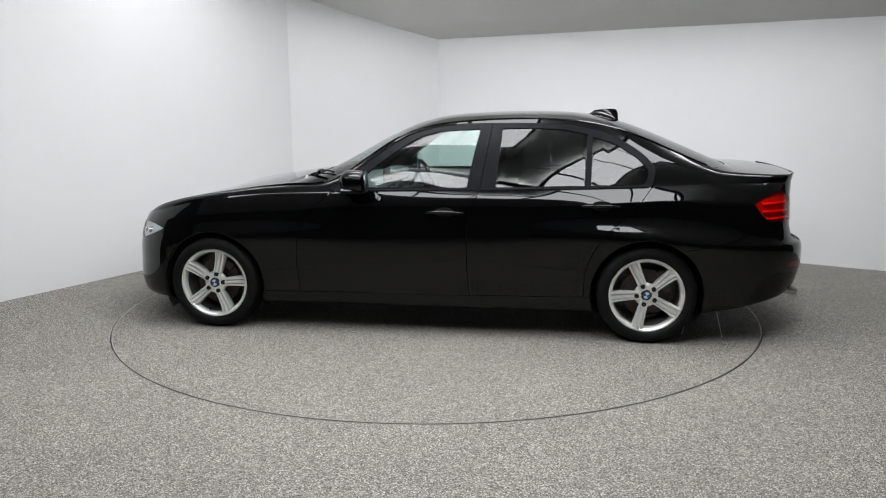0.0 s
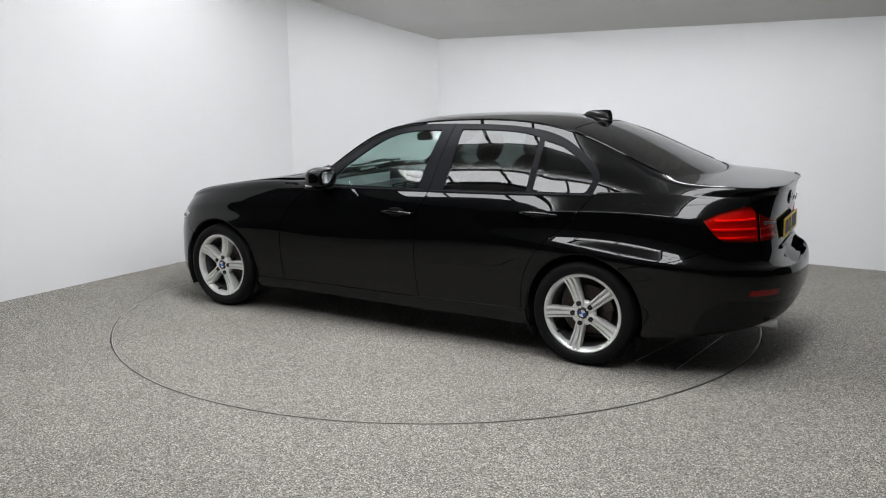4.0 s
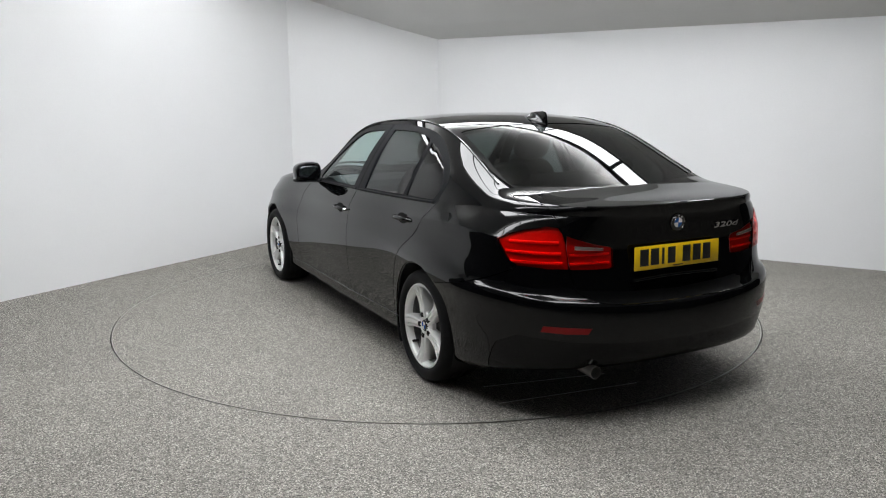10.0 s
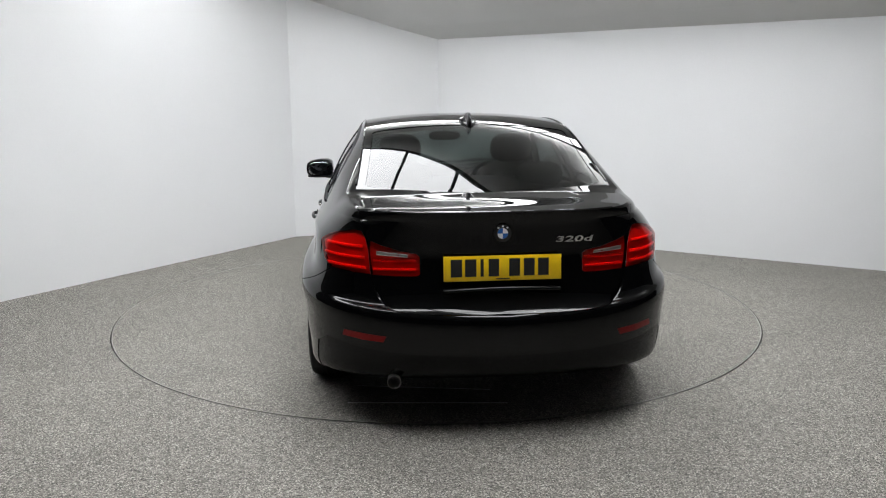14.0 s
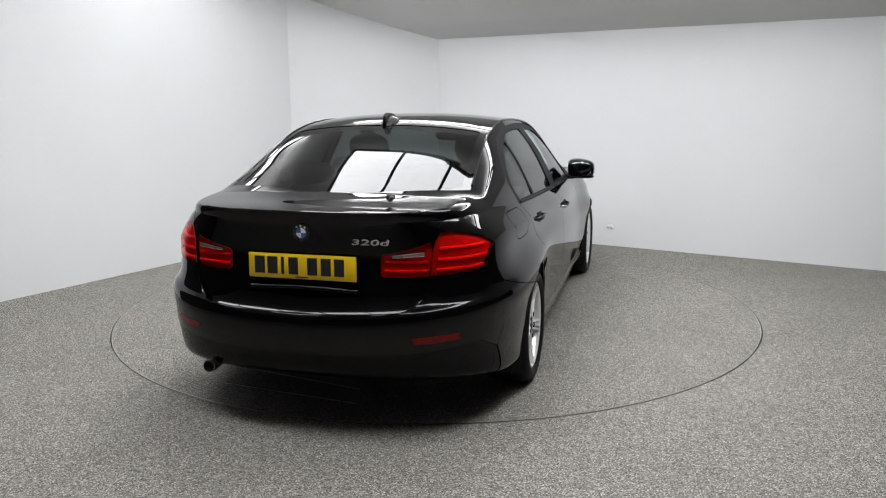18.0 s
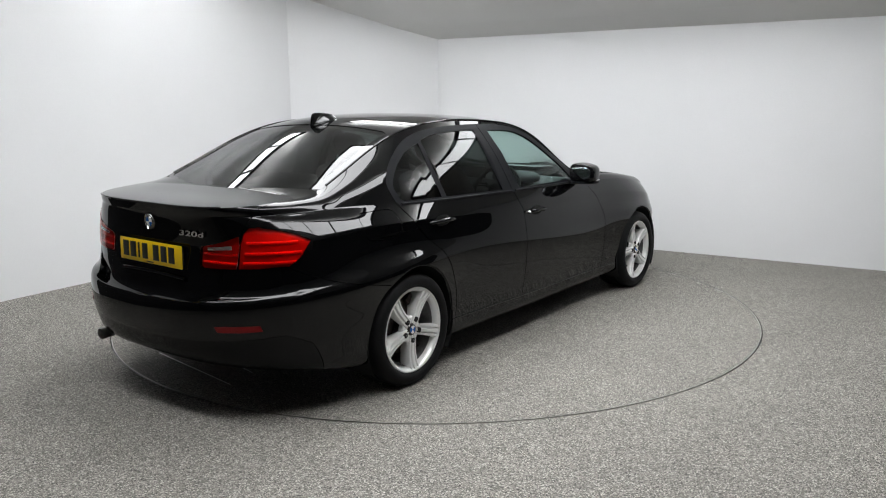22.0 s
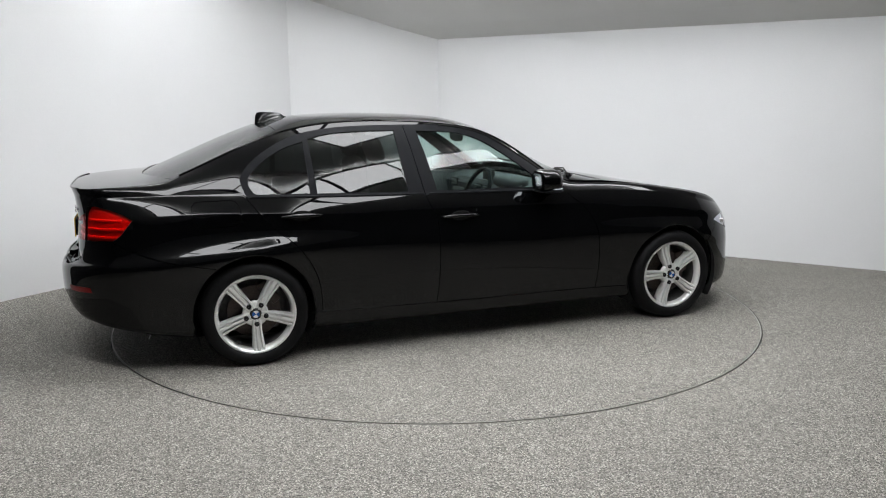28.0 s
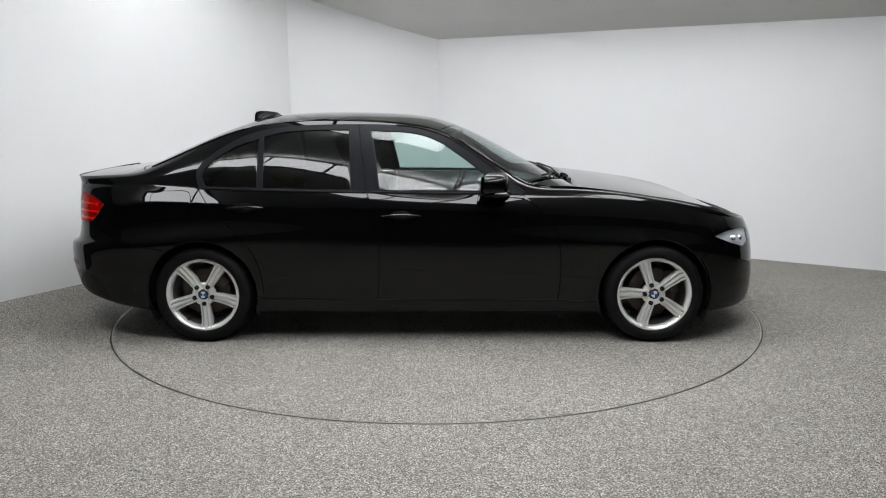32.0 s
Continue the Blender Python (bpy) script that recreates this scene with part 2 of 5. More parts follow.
def build_ceiling():
    """A ceiling that rises from the east wall and then runs level over the turntable."""
    u = ALONG_R
    v = Vector((-0.534, -0.8455, 0))
    a = CORNER_R - u * 1.75
    top = (3.25 - CEIL_LOW) / CEIL_RISE
    rows = [(0.0, CEIL_LOW), (0.35, CEIL_LOW + 0.118), (1.02, CEIL_LOW + 0.393), (top * 0.97, 3.2), (top + 0.3, 3.25), (13.0, 3.25)]
    verts, faces = [], []
    for d, z in rows:
        for s in (0, 11.5):
            p = a + u * s + v * d
            verts.append((p.x, p.y, z))
    k = len(verts)
    verts += [(x, y, z + 0.1) for x, y, z in verts]
    for i in range(len(rows) - 1):
        q = (2 * i, 2 * i + 1, 2 * i + 3, 2 * i + 2)
        faces += [q, tuple(j + k for j in q[::-1])]
    faces += [(0, 1, 1 + k, k)]
    tagged(mesh_ob("ceiling", verts, faces, CEILING), "off-white sloped studio ceiling above the walls", kind="structure")


def build_softbox(name, at, u_len, v_len, turn, panes):
    """A ceiling softbox: a black frame that hangs under the ceiling and glowing panes split by bars."""
    box = new(name)
    box.matrix_basis = pose(*at, 0, 0, turn)
    pw = u_len / panes
    rail = 0.035
    for i in range(panes):
        x = -u_len / 2 + pw * (i + 0.5)
        part("diffuser", box_bm((pw - rail, v_len - rail, 0.012), (x, 0, 0.012)), PANEL, box, smooth=False)
    for i in range(panes + 1):
        x = -u_len / 2 + pw * i
        part("bar", box_bm((rail, v_len + rail, 0.05), (x, 0, 0.012), 0.004), BAR, box)
    for y in (-v_len / 2, v_len / 2):
        part("side_bar", box_bm((u_len - rail, rail, 0.05), (0, y, 0.012), 0.004), BAR, box)
    return tagged(box, "white ceiling softbox with dark dividing bars", "ceiling light", "studio softboxes")


build_room()
build_ceiling()
build_socket(2.07, 0.20)


def row(q0, q1, z, p0=-1.6, p1=1.6, panes=5, turn=0.0):
    """A softbox that runs along the east wall's direction, from q0 to q1 towards that wall."""
    p, q = (p0 + p1) / 2, (q0 + q1) / 2
    build_softbox("ceiling_softbox", (p * 0.8455 + q * 0.534, -p * 0.534 + q * 0.8455, z), p1 - p0, q1 - q0, -32.3 + turn, panes)


def arm(p0, p1, q0, q1, z, panes):
    """A softbox that runs across, from the camera's side towards the east wall."""
    p, q = (p0 + p1) / 2, (q0 + q1) / 2
    build_softbox("ceiling_softbox", (p * 0.8455 + q * 0.534, -p * 0.534 + q * 0.8455, z), q1 - q0, p1 - p0, 57.7, panes)


row(-1.50, -0.12, 3.12, -0.95, 1.03, 3, 5)
row(-3.17, -2.74, 3.12, -1.9, 1.94, 5)
row(1.06, 1.45, 2.63, -1.9, 3.1, 6)
arm(1.98, 2.60, -3.1, 0.2, 3.12, 4)
arm(-2.58, -2.36, -0.9, 0.60, 2.90, 3)

world = bpy.data.worlds.new("dim_surround")
world.use_nodes = True
world.node_tree.nodes["Background"].inputs["Color"].default_value = (0.5, 0.5, 0.5, 1)
world.node_tree.nodes["Background"].inputs["Strength"].default_value = 0.02
scene.world = world

# ---- the turntable ----
turntable = new("turntable")
for ob in (disc("platform", TABLE_R - 0.006, 0.0, FLOOR, drop=0.05), disc("rim", TABLE_R - 0.001, 0.0015, METAL, TABLE_R - 0.006, drop=0.03)):
    ob.parent = turntable
for a, b in (((-1.69, 0.58), (-1.83, -0.11)), ((-1.93, 0.63), (-2.025, -0.17))):
    d = Vector((b[0] - a[0], b[1] - a[1], 0))
    part("floor_seam", box_bm((d.length, 0.006, 0.002), ((a[0] + b[0]) / 2, (a[1] + b[1]) / 2, 0.0008), turn=Matrix.Rotation(math.atan2(d.y, d.x), 4, "Z")), ALLOY, turntable, "thin pale seam strip in the platform", smooth=False)
tagged(turntable, "round speckled turntable set flush in the studio floor", "turntable")

# ---- the car's skin: lofted rails ----
from mathutils.geometry import delaunay_2d_cdt


def spline(xs, ys):
    """A natural cubic through knots; straight on beyond the ends."""
    o = np.argsort(xs)
    x, y = np.asarray(xs, float)[o], np.asarray(ys, float)[o]
    n, h = len(x), np.diff(x)
    a = np.zeros((n, n))
    b = np.zeros((n,) + y.shape[1:])
    a[0, 0] = a[-1, -1] = 1
    for i in range(1, n - 1):
        a[i, i - 1], a[i, i], a[i, i + 1] = h[i - 1], 2 * (h[i - 1] + h[i]), h[i]
        b[i] = 6 * ((y[i + 1] - y[i]) / h[i] - (y[i] - y[i - 1]) / h[i - 1])
    m = np.linalg.solve(a, b)

    def at(q):
        q = np.clip(np.asarray(q, float), x[0], x[-1])
        i = np.clip(np.searchsorted(x, q) - 1, 0, n - 2)
        d, t = h[i], q - x[i]
        if y.ndim > 1:
            d, t = d[..., None], t[..., None]
        return y[i] + t * ((y[i + 1] - y[i]) / d - d * (2 * m[i] + m[i + 1]) / 6) + t * t * m[i] / 2 + t ** 3 * (m[i + 1] - m[i]) / (6 * d)
    return at


XA, XB = 1.55, -1.70            # where the flank ends and the wraps round nose and tail begin
WRAP_F, SIDE, WRAP_R = 0.95, XA - XB, 1.0
WIDTH = spline([2.25, 1.8, 1.405, 0.9, 0.3, -0.4, -1.0, -1.405, -1.75, -2.1, -2.45], [0.855, 0.885, 0.905, 0.888, 0.89, 0.897, 0.898, 0.91, 0.902, 0.885, 0.86])
INSET_X = [1.9, 1.5, 0.8, -0.15, -1.1, -1.7, -2.1, -2.4]


def superwrap(psi, n):
    c, s = np.cos(psi), np.sin(psi)
    r = (np.abs(c) ** n + np.abs(s) ** n) ** (-1 / n)
    return s * r, c * r


def rail(inset, zs, nose, tail, round_f, round_r, width=None, zknots=None):
    """One long line of the skin from the nose's middle round the flank to the tail's middle."""
    tuck = spline(INSET_X, inset) if inset else None
    wide = width or (lambda x: WIDTH(x) - tuck(x))
    at_x = lambda x: WRAP_F + XA - x
    zc = zknots or ([0, WRAP_F / 2, at_x(1.5), at_x(0.8), at_x(-0.15), at_x(-1.1), at_x(-1.68), WRAP_F + SIDE + 0.5, WRAP_F + SIDE + WRAP_R], zs)
    zed = spline(*zc)

    def at(u):
        u = np.asarray(u, float)
        pf, pr = (1 - np.clip(u, 0, 1)) * np.pi / 2, np.clip(u - 2, 0, 1) * np.pi / 2
        xf, yf = superwrap(pf, round_f)
        xr, yr = superwrap(pr, round_r)
        x = np.where(u < 1, XA + (nose - XA) * xf, np.where(u > 2, XB + (tail - XB) * xr, XA - (np.clip(u, 1, 2) - 1) * SIDE))
        y = wide(x) * np.where(u < 1, yf, np.where(u > 2, yr, 1))
        w = np.clip(u, 0, 1) * WRAP_F + np.clip(u - 1, 0, 1) * SIDE + np.clip(u - 2, 0, 1) * WRAP_R
        return np.stack([x, y, zed(w)], -1)
    return at


EDGE_W = spline([2.2, 1.74, 1.4, 1.0, 0.8, 0.636, 0.415, 0.218, 0.087, -0.2, -0.6, -1.15, -1.4, -1.6, -1.8, -2.1, -2.4],
                [0.70, 0.74, 0.748, 0.74, 0.73, 0.718, 0.675, 0.635, 0.612, 0.585, 0.575, 0.585, 0.60, 0.617, 0.636, 0.655, 0.665])
EDGE_Z = ([0, 0.45, 0.70, 1.02, 1.37, 1.67, 1.864, 2.085, 2.282, 2.413, 2.7, 3.0, 3.35, 3.65, 3.9, 4.1, 4.27, 4.32, 4.37, 4.46, 4.8, 5.2],
          [0.668, 0.735, 0.815, 0.882, 0.932, 0.95, 0.972, 1.105, 1.235, 1.295, 1.352, 1.37, 1.366, 1.322, 1.240, 1.153, 1.080, 1.060, 1.048, 1.038, 1.019, 1.016])

RAILS = [
    rail([0.12, 0.10, 0.10, 0.10, 0.10, 0.10, 0.12, 0.12], [0.17, 0.17, 0.17, 0.165, 0.165, 0.165, 0.178, 0.240, 0.255], 2.12, -2.28, 2.7, 2.8),
    rail([0.05, 0.035, 0.035, 0.035, 0.035, 0.035, 0.04, 0.04], [0.20, 0.19, 0.19, 0.19, 0.19, 0.19, 0.203, 0.268, 0.280], 2.175, -2.385, 2.6, 2.8),
    rail([0.03, 0.022, 0.022, 0.022, 0.022, 0.02, 0.02, 0.02], [0.28, 0.27, 0.26, 0.25, 0.25, 0.255, 0.275, 0.338, 0.352], 2.195, -2.428, 2.6, 2.8),
    rail([0.02, 0.008, 0.010, 0.010, 0.010, 0.006, 0.008, 0.01], [0.40, 0.39, 0.38, 0.38, 0.39, 0.40, 0.42, 0.430, 0.410], 2.20, -2.447, 2.5, 2.8),
    rail([0.02, 0.0, 0.0, 0.0, -0.001, -0.004, 0.0, 0.0], [0.49, 0.49, 0.52, 0.54, 0.545, 0.55, 0.54, 0.52, 0.50], 2.195, -2.45, 2.5, 2.8),
    rail([0.03, -0.003, 0.002, 0.003, -0.003, -0.010, 0.004, 0.01], [0.56, 0.57, 0.62, 0.66, 0.675, 0.69, 0.655, 0.61, 0.578], 2.185, -2.425, 2.5, 2.9),
    rail([0.05, 0.033, 0.024, 0.014, 0.029, 0.051, 0.046, 0.045], [0.61, 0.63, 0.70, 0.74, 0.765, 0.778, 0.765, 0.685, 0.632], 2.175, -2.360, 2.5, 3.2),
    rail([0.065, 0.042, 0.028, 0.016, 0.035, 0.060, 0.076, 0.095], [0.645, 0.67, 0.75, 0.79, 0.812, 0.858, 0.878, 0.835, 0.78], 2.16, -2.325, 2.5, 3.9),
    rail([0.09, 0.062, 0.037, 0.023, 0.048, 0.093, 0.126, 0.15], [0.67, 0.70, 0.787, 0.824, 0.850, 0.886, 0.918, 0.918, 0.895], 2.15, -2.334, 2.5, 4.0),
    rail([0.125, 0.10, 0.072, 0.061, 0.087, 0.143, 0.180, 0.20], [0.69, 0.73, 0.845, 0.905, 0.935, 0.962, 0.978, 0.978, 0.968], 2.14, -2.345, 2.5, 4.0),
]
EDGE = rail(None, None, 2.115, -2.356, 2.6, 4.0, EDGE_W, EDGE_Z)
VS = np.array([0, 0.06, 0.125, 0.26, 0.40, 0.53, 0.62, 0.67, 0.715, 0.81, 1.02, 1.20, 1.29])
V_CREASE, V_BELT, V_TOP = VS[7], VS[9], VS[12]
SEGMENTS = [(0, 7), (7, 9), (9, 12)]


def natural_matrix(v):
    n, h = len(v), np.diff(v)
    a, b = np.zeros((n, n)), np.zeros((n, n))
    a[0, 0] = a[-1, -1] = 1
    for i in range(1, n - 1):
        a[i, i - 1], a[i, i], a[i, i + 1] = h[i - 1], 2 * (h[i - 1] + h[i]), h[i]
        b[i, i + 1], b[i, i - 1] = 6 / h[i], 6 / h[i - 1]
        b[i, i] = -6 / h[i] - 6 / h[i - 1]
    return np.linalg.solve(a, b)


NAT = [natural_matrix(VS[a:b + 1]) for a, b in SEGMENTS]


def skin(u, v):
    """Points of the flank skin (left half, y positive) at u (nose 0, tail 3) and v (sill 0, roof edge V_TOP)."""
    u, v = np.broadcast_arrays(np.asarray(u, float), np.asarray(v, float))
    shape = u.shape
    u, v = u.ravel(), np.clip(v.ravel(), 0, V_TOP)
    r = [f(u) for f in RAILS]
    top, belt = EDGE(u), r[9]
    run = top - belt
    length = np.linalg.norm(run, axis=-1, keepdims=True)
    flat = np.hypot(run[:, 1], run[:, 2])[:, None] + 1e-6
    out = np.stack([np.zeros(len(u)), run[:, 2], -run[:, 1]], -1) / flat
    bulge = length * (0.045 + 0.022 * np.clip((-1.15 - belt[:, :1]) / 0.3, 0, 1) + 0.10 * np.exp(-(length / 0.2) ** 2))
    for f in (0.46, 0.82):
        r.append(belt + f * run + 4 * f * (1 - f) * bulge * out)
    r.append(top)
    r = np.stack(r)
    p = np.empty((len(u), 3))
    for (a, b), nat in zip(SEGMENTS, NAT):
        sel = (v >= VS[a]) & (v <= VS[b])
        if not sel.any():
            continue
        vs, q = VS[a:b + 1], r[a:b + 1][:, sel]
        m = np.einsum("ij,jkc->ikc", nat, q)
        vv = v[sel]
        i = np.clip(np.searchsorted(vs, vv) - 1, 0, b - a - 1)
        k = np.arange(len(vv))
        h, t = np.diff(vs)[i][:, None], (vv - vs[i])[:, None]
        y0, y1, m0, m1 = q[i, k], q[i + 1, k], m[i, k], m[i + 1, k]
        p[sel] = y0 + t * ((y1 - y0) / h - h * (2 * m0 + m1) / 6) + t * t * m0 / 2 + t ** 3 * (m1 - m0) / (6 * h)
    return p.reshape(shape + (3,))


def skin_normal(u, v, e=2e-3):
    du = skin(np.clip(u + e, 0, 3), v) - skin(np.clip(u - e, 0, 3), v)
    dv = skin(u, np.clip(v + e, 0, V_TOP)) - skin(u, np.clip(v - e, 0, V_TOP))
    n = np.cross(du, dv)
    return n / (np.linalg.norm(n, axis=-1, keepdims=True) + 1e-12)


GU, GV = np.linspace(0, 3, 361), np.linspace(0, V_TOP, 121)
GRID = skin(GU[:, None], GV[None, :])


def find(pts):
    """Skin coordinates of points given as ('s', x, z) from the side, ('r', y, z) from the rear or ('n', y, z) from the front."""
    lows, highs = {"s": 0.25, "r": 2.3, "n": 0.0}, {"s": 2.8, "r": 3.0, "n": 0.7}
    ax = np.array([0 if k == "s" else 1 for k, _, _ in pts])
    goal = np.array([(a, z) for _, a, z in pts], float)
    lo, hi = np.array([lows[k] for k, _, _ in pts]), np.array([highs[k] for k, _, _ in pts])
    u, v, k = np.empty(len(pts)), np.empty(len(pts)), np.arange(len(pts))
    for n in k:
        i0, i1 = np.searchsorted(GU, lo[n]), np.searchsorted(GU, hi[n], side="right")
        d = (GRID[i0:i1, :, ax[n]] - goal[n, 0]) ** 2 + (GRID[i0:i1, :, 2] - goal[n, 1]) ** 2
        i, j = np.unravel_index(np.argmin(d), d.shape)
        u[n], v[n] = GU[i0 + i], GV[j]
    e = 1e-3
    for _ in range(5):
        p = skin(u, v)
        pu, pv = (skin(u + e, v) - p) / e, (skin(u, v + e) - p) / e
        a, b, c, d = pu[k, ax], pv[k, ax], pu[:, 2], pv[:, 2]
        det = a * d - b * c
        ok = np.abs(det) > 1e-6
        det = np.where(ok, det, 1)
        f, g = goal[:, 0] - p[k, ax], goal[:, 1] - p[:, 2]
        u = np.where(ok, np.clip(u + np.clip((d * f - b * g) / det, -0.02, 0.02), lo, hi), u)
        v = np.where(ok, np.clip(v + np.clip((a * g - c * f) / det, -0.03, 0.03), 0, V_TOP), v)
    return list(zip(u.tolist(), v.tolist()))


def smooth_line(pts, step=0.02, closed=False):
    """A rounded line through points given as (kind, a, z): Catmull-Rom on each run."""
    out = []
    n = len(pts)
    for i in range(n if closed else n - 1):
        p1, p2 = pts[i], pts[(i + 1) % n]
        p0 = pts[i - 1] if (closed or i) else p1
        p3 = pts[(i + 2) % n] if (closed or i < n - 2) else p2
        if not (p0[0] == p1[0] == p2[0] == p3[0]):
            p0 = p0 if p0[0] == p1[0] else p1
            p3 = p3 if p3[0] == p2[0] else p2
        if p1[0] != p2[0]:
            out.append(p1)
            continue
        q = [np.array(p[1:], float) for p in (p0, p1, p2, p3)]
        k = max(1, int(np.linalg.norm(q[2] - q[1]) / step))
        for j in range(k):
            t = j / k
            out.append((p1[0], *(0.5 * (2 * q[1] + (q[2] - q[0]) * t + (2 * q[0] - 5 * q[1] + 4 * q[2] - q[3]) * t * t + (3 * q[1] - q[0] - 3 * q[2] + q[3]) * t ** 3))))
    if not closed:
        out.append(pts[-1])
    return out


def S(*pairs):
    return [("s", a, b) for a, b in pairs]


def R(*pairs):
    return [("r", a, b) for a, b in pairs]


U_SCALE = 2.6       # makes the flat drawing of the skin about true to size


def inside(poly, q):
    poly = np.asarray(poly)
    x, y = q[:, 0], q[:, 1]
    hit = np.zeros(len(q), bool)
    x0, y0 = poly[-1]
    for x1, y1 in poly:
        if y0 != y1:
            c = ((y0 > y) != (y1 > y)) & (x < (x1 - x0) * (y - y0) / (y1 - y0) + x0)
            hit ^= c
        x0, y0 = x1, y1
    return hit


def strip(uv, metric, half=0.0018):
    """A thin band round a line on the skin, for a panel gap."""
    uv = np.asarray(uv, float)
    n = len(uv)
    d = uv[np.minimum(np.arange(n) + 1, n - 1)] - uv[np.maximum(np.arange(n) - 1, 0)]
    across = np.column_stack([-d[:, 1], d[:, 0]])
    across /= np.linalg.norm(across, axis=1, keepdims=True) + 1e-9
    e = 2e-3
    size = np.linalg.norm(metric(uv + across * e) - metric(uv), axis=1) / e
    w = (half / np.maximum(size, 0.2))[:, None]
    return [tuple(p) for p in uv + across * w] + [tuple(p) for p in (uv - across * w)[::-1]]


def triangulate(points, loops):
    """Triangles of a flat drawing whose edges follow all the loops."""
    co = [Vector(p) for p in points]
    edges = []
    for loop, closed in loops:
        k = len(co)
        co += [Vector(p) for p in loop]
        edges += [(k + i, k + i + 1) for i in range(len(loop) - 1)]
        if closed:
            edges.append((k + len(loop) - 1, k))
    v, _, f, *_ = delaunay_2d_cdt(co, edges, [], 0, 1e-6)
    return np.array([(p.x, p.y) for p in v]), np.array([tuple(t) for t in f if len(t) == 3])


def panel(name, uv, tris, pos, nor, material, parent, label="", sink=0.0, lip=0.012, flip=False):
    """One panel of the skin as a mesh of its own, with a folded-in edge."""
    used, inv = np.unique(tris, return_inverse=True)
    t = inv.reshape(-1, 3)
    if callable(sink):
        sink = sink(pos[used])[:, None]
    p, n = pos[used] - nor[used] * sink, nor[used]
    # wind every triangle outwards
    g = np.cross(p[t[:, 1]] - p[t[:, 0]], p[t[:, 2]] - p[t[:, 0]])
    t[np.einsum("ij,ij->i", g, n[t].mean(1)) < 0] = t[np.einsum("ij,ij->i", g, n[t].mean(1)) < 0][:, ::-1]
    verts, normals, faces = list(p), list(n), [tuple(f) for f in t]
    if lip:
        count = {}
        for f in t:
            for a, b in ((f[0], f[1]), (f[1], f[2]), (f[2], f[0])):
                count[(a, b)] = 1
        rim = [(a, b) for a, b in count if (b, a) not in count and not (abs(p[a][1]) < 1e-6 and abs(p[b][1]) < 1e-6)]
        for a, b in rim:
            k = len(verts)
            e = p[b] - p[a]
            side = np.cross(e, n[a])
            side = side / (np.linalg.norm(side) + 1e-9)
            verts += [p[a], p[b], p[b] - n[b] * lip, p[a] - n[a] * lip]
            normals += [side] * 4
            faces.append((k + 1, k, k + 3, k + 2))
    return mesh_ob(name, verts, faces, material, parent, label, True, normals)


car = new("car")
tagged(car, "glossy black four-door saloon car parked on a round turntable", "car")

HUB_Z, TYRE_R, AXLE = 0.303, 0.306, 1.405


def arch(x, r=0.347):
    a0 = -22
    pts = [("s", x + r * math.cos(radians(a)), HUB_Z + 0.004 + r * math.sin(radians(a))) for a in range(a0, 181 - a0, 4)]
    uv = find(pts)
    return [(uv[0][0], -0.05)] + uv + [(uv[-1][0], -0.05)]


FRAME = smooth_line(S((0.60, 0.932), (0.40, 1.085), (0.20, 1.222), (0.06, 1.290), (-0.14, 1.333), (-0.45, 1.345), (-0.85, 1.336), (-1.12, 1.291), (-1.32, 1.190), (-1.418, 1.105), (-1.442, 1.05), (-1.42, 0.975)), 0.03)
FRAME += smooth_line(S((-1.40, 0.956), (-1.0, 0.944), (-0.4, 0.932), (0.2, 0.922), (0.58, 0.914)), 0.05)
GLASS_F = smooth_line(S((-0.352, 1.306), (-0.10, 1.292), (0.06, 1.245), (0.22, 1.145), (0.37, 1.030), (0.435, 0.955)), 0.03) + smooth_line(S((0.43, 0.944), (0.1, 0.948), (-0.285, 0.952)), 0.05)
GLASS_R = smooth_line(S((-1.030, 1.272), (-0.90, 1.300), (-0.70, 1.312), (-0.495, 1.312)), 0.03) + smooth_line(S((-0.468, 0.955), (-0.75, 0.961), (-1.015, 0.967)), 0.05)
GLASS_Q = smooth_line(S((-1.062, 1.258), (-1.18, 1.223), (-1.30, 1.157), (-1.382, 1.085), (-1.402, 1.04), (-1.378, 0.984)), 0.02) + S((-1.36, 0.974), (-1.055, 0.969))
LINE_FENDER = smooth_line(S((0.585, 0.916), (0.64, 0.872), (0.735, 0.79), (0.795, 0.70), (0.822, 0.56), (0.825, 0.40), (0.812, 0.262)), 0.04)
LINE_B = smooth_line(S((-0.432, 1.345), (-0.365, 0.934), (-0.305, 0.80), (-0.292, 0.62), (-0.297, 0.40), (-0.312, 0.266)), 0.04)
LINE_REAR = smooth_line(S((-1.43, 0.975), (-1.30, 0.808), (-1.165, 0.69), (-1.075, 0.565), (-1.03, 0.43), (-1.02, 0.275)), 0.04)
LINE_SILL = smooth_line(S((1.05, 0.255), (0.5, 0.262), (-0.3, 0.267), (-1.08, 0.28)), 0.08)
LINE_BUMPER_R = smooth_line(S((-1.58, 0.583), (-1.84, 0.634), (-2.0, 0.682), (-2.128, 0.742)), 0.04)
LINE_BUMPER_F = smooth_line(S((1.66, 0.50), (1.72, 0.555), (1.79, 0.635)), 0.04)
LINE_TRUNK = smooth_line(R((0.63, 1.03), (0.598, 0.93), (0.582, 0.84), (0.572, 0.745), (0.552, 0.655), (0.50, 0.606), (0.40, 0.588), (0.2, 0.581), (0.0, 0.579)), 0.02)
LAMP_OUT = [("s", -2.022, 0.866), ("s", -2.07, 0.894), ("s", -2.13, 0.915), ("s", -2.19, 0.928)] + R((0.65, 0.933), (0.612, 0.928), (0.596, 0.90), (0.585, 0.85), (0.577, 0.742), (0.66, 0.744)) + [("s", -2.19, 0.750), ("s", -2.128, 0.752), ("s", -2.08, 0.790)]
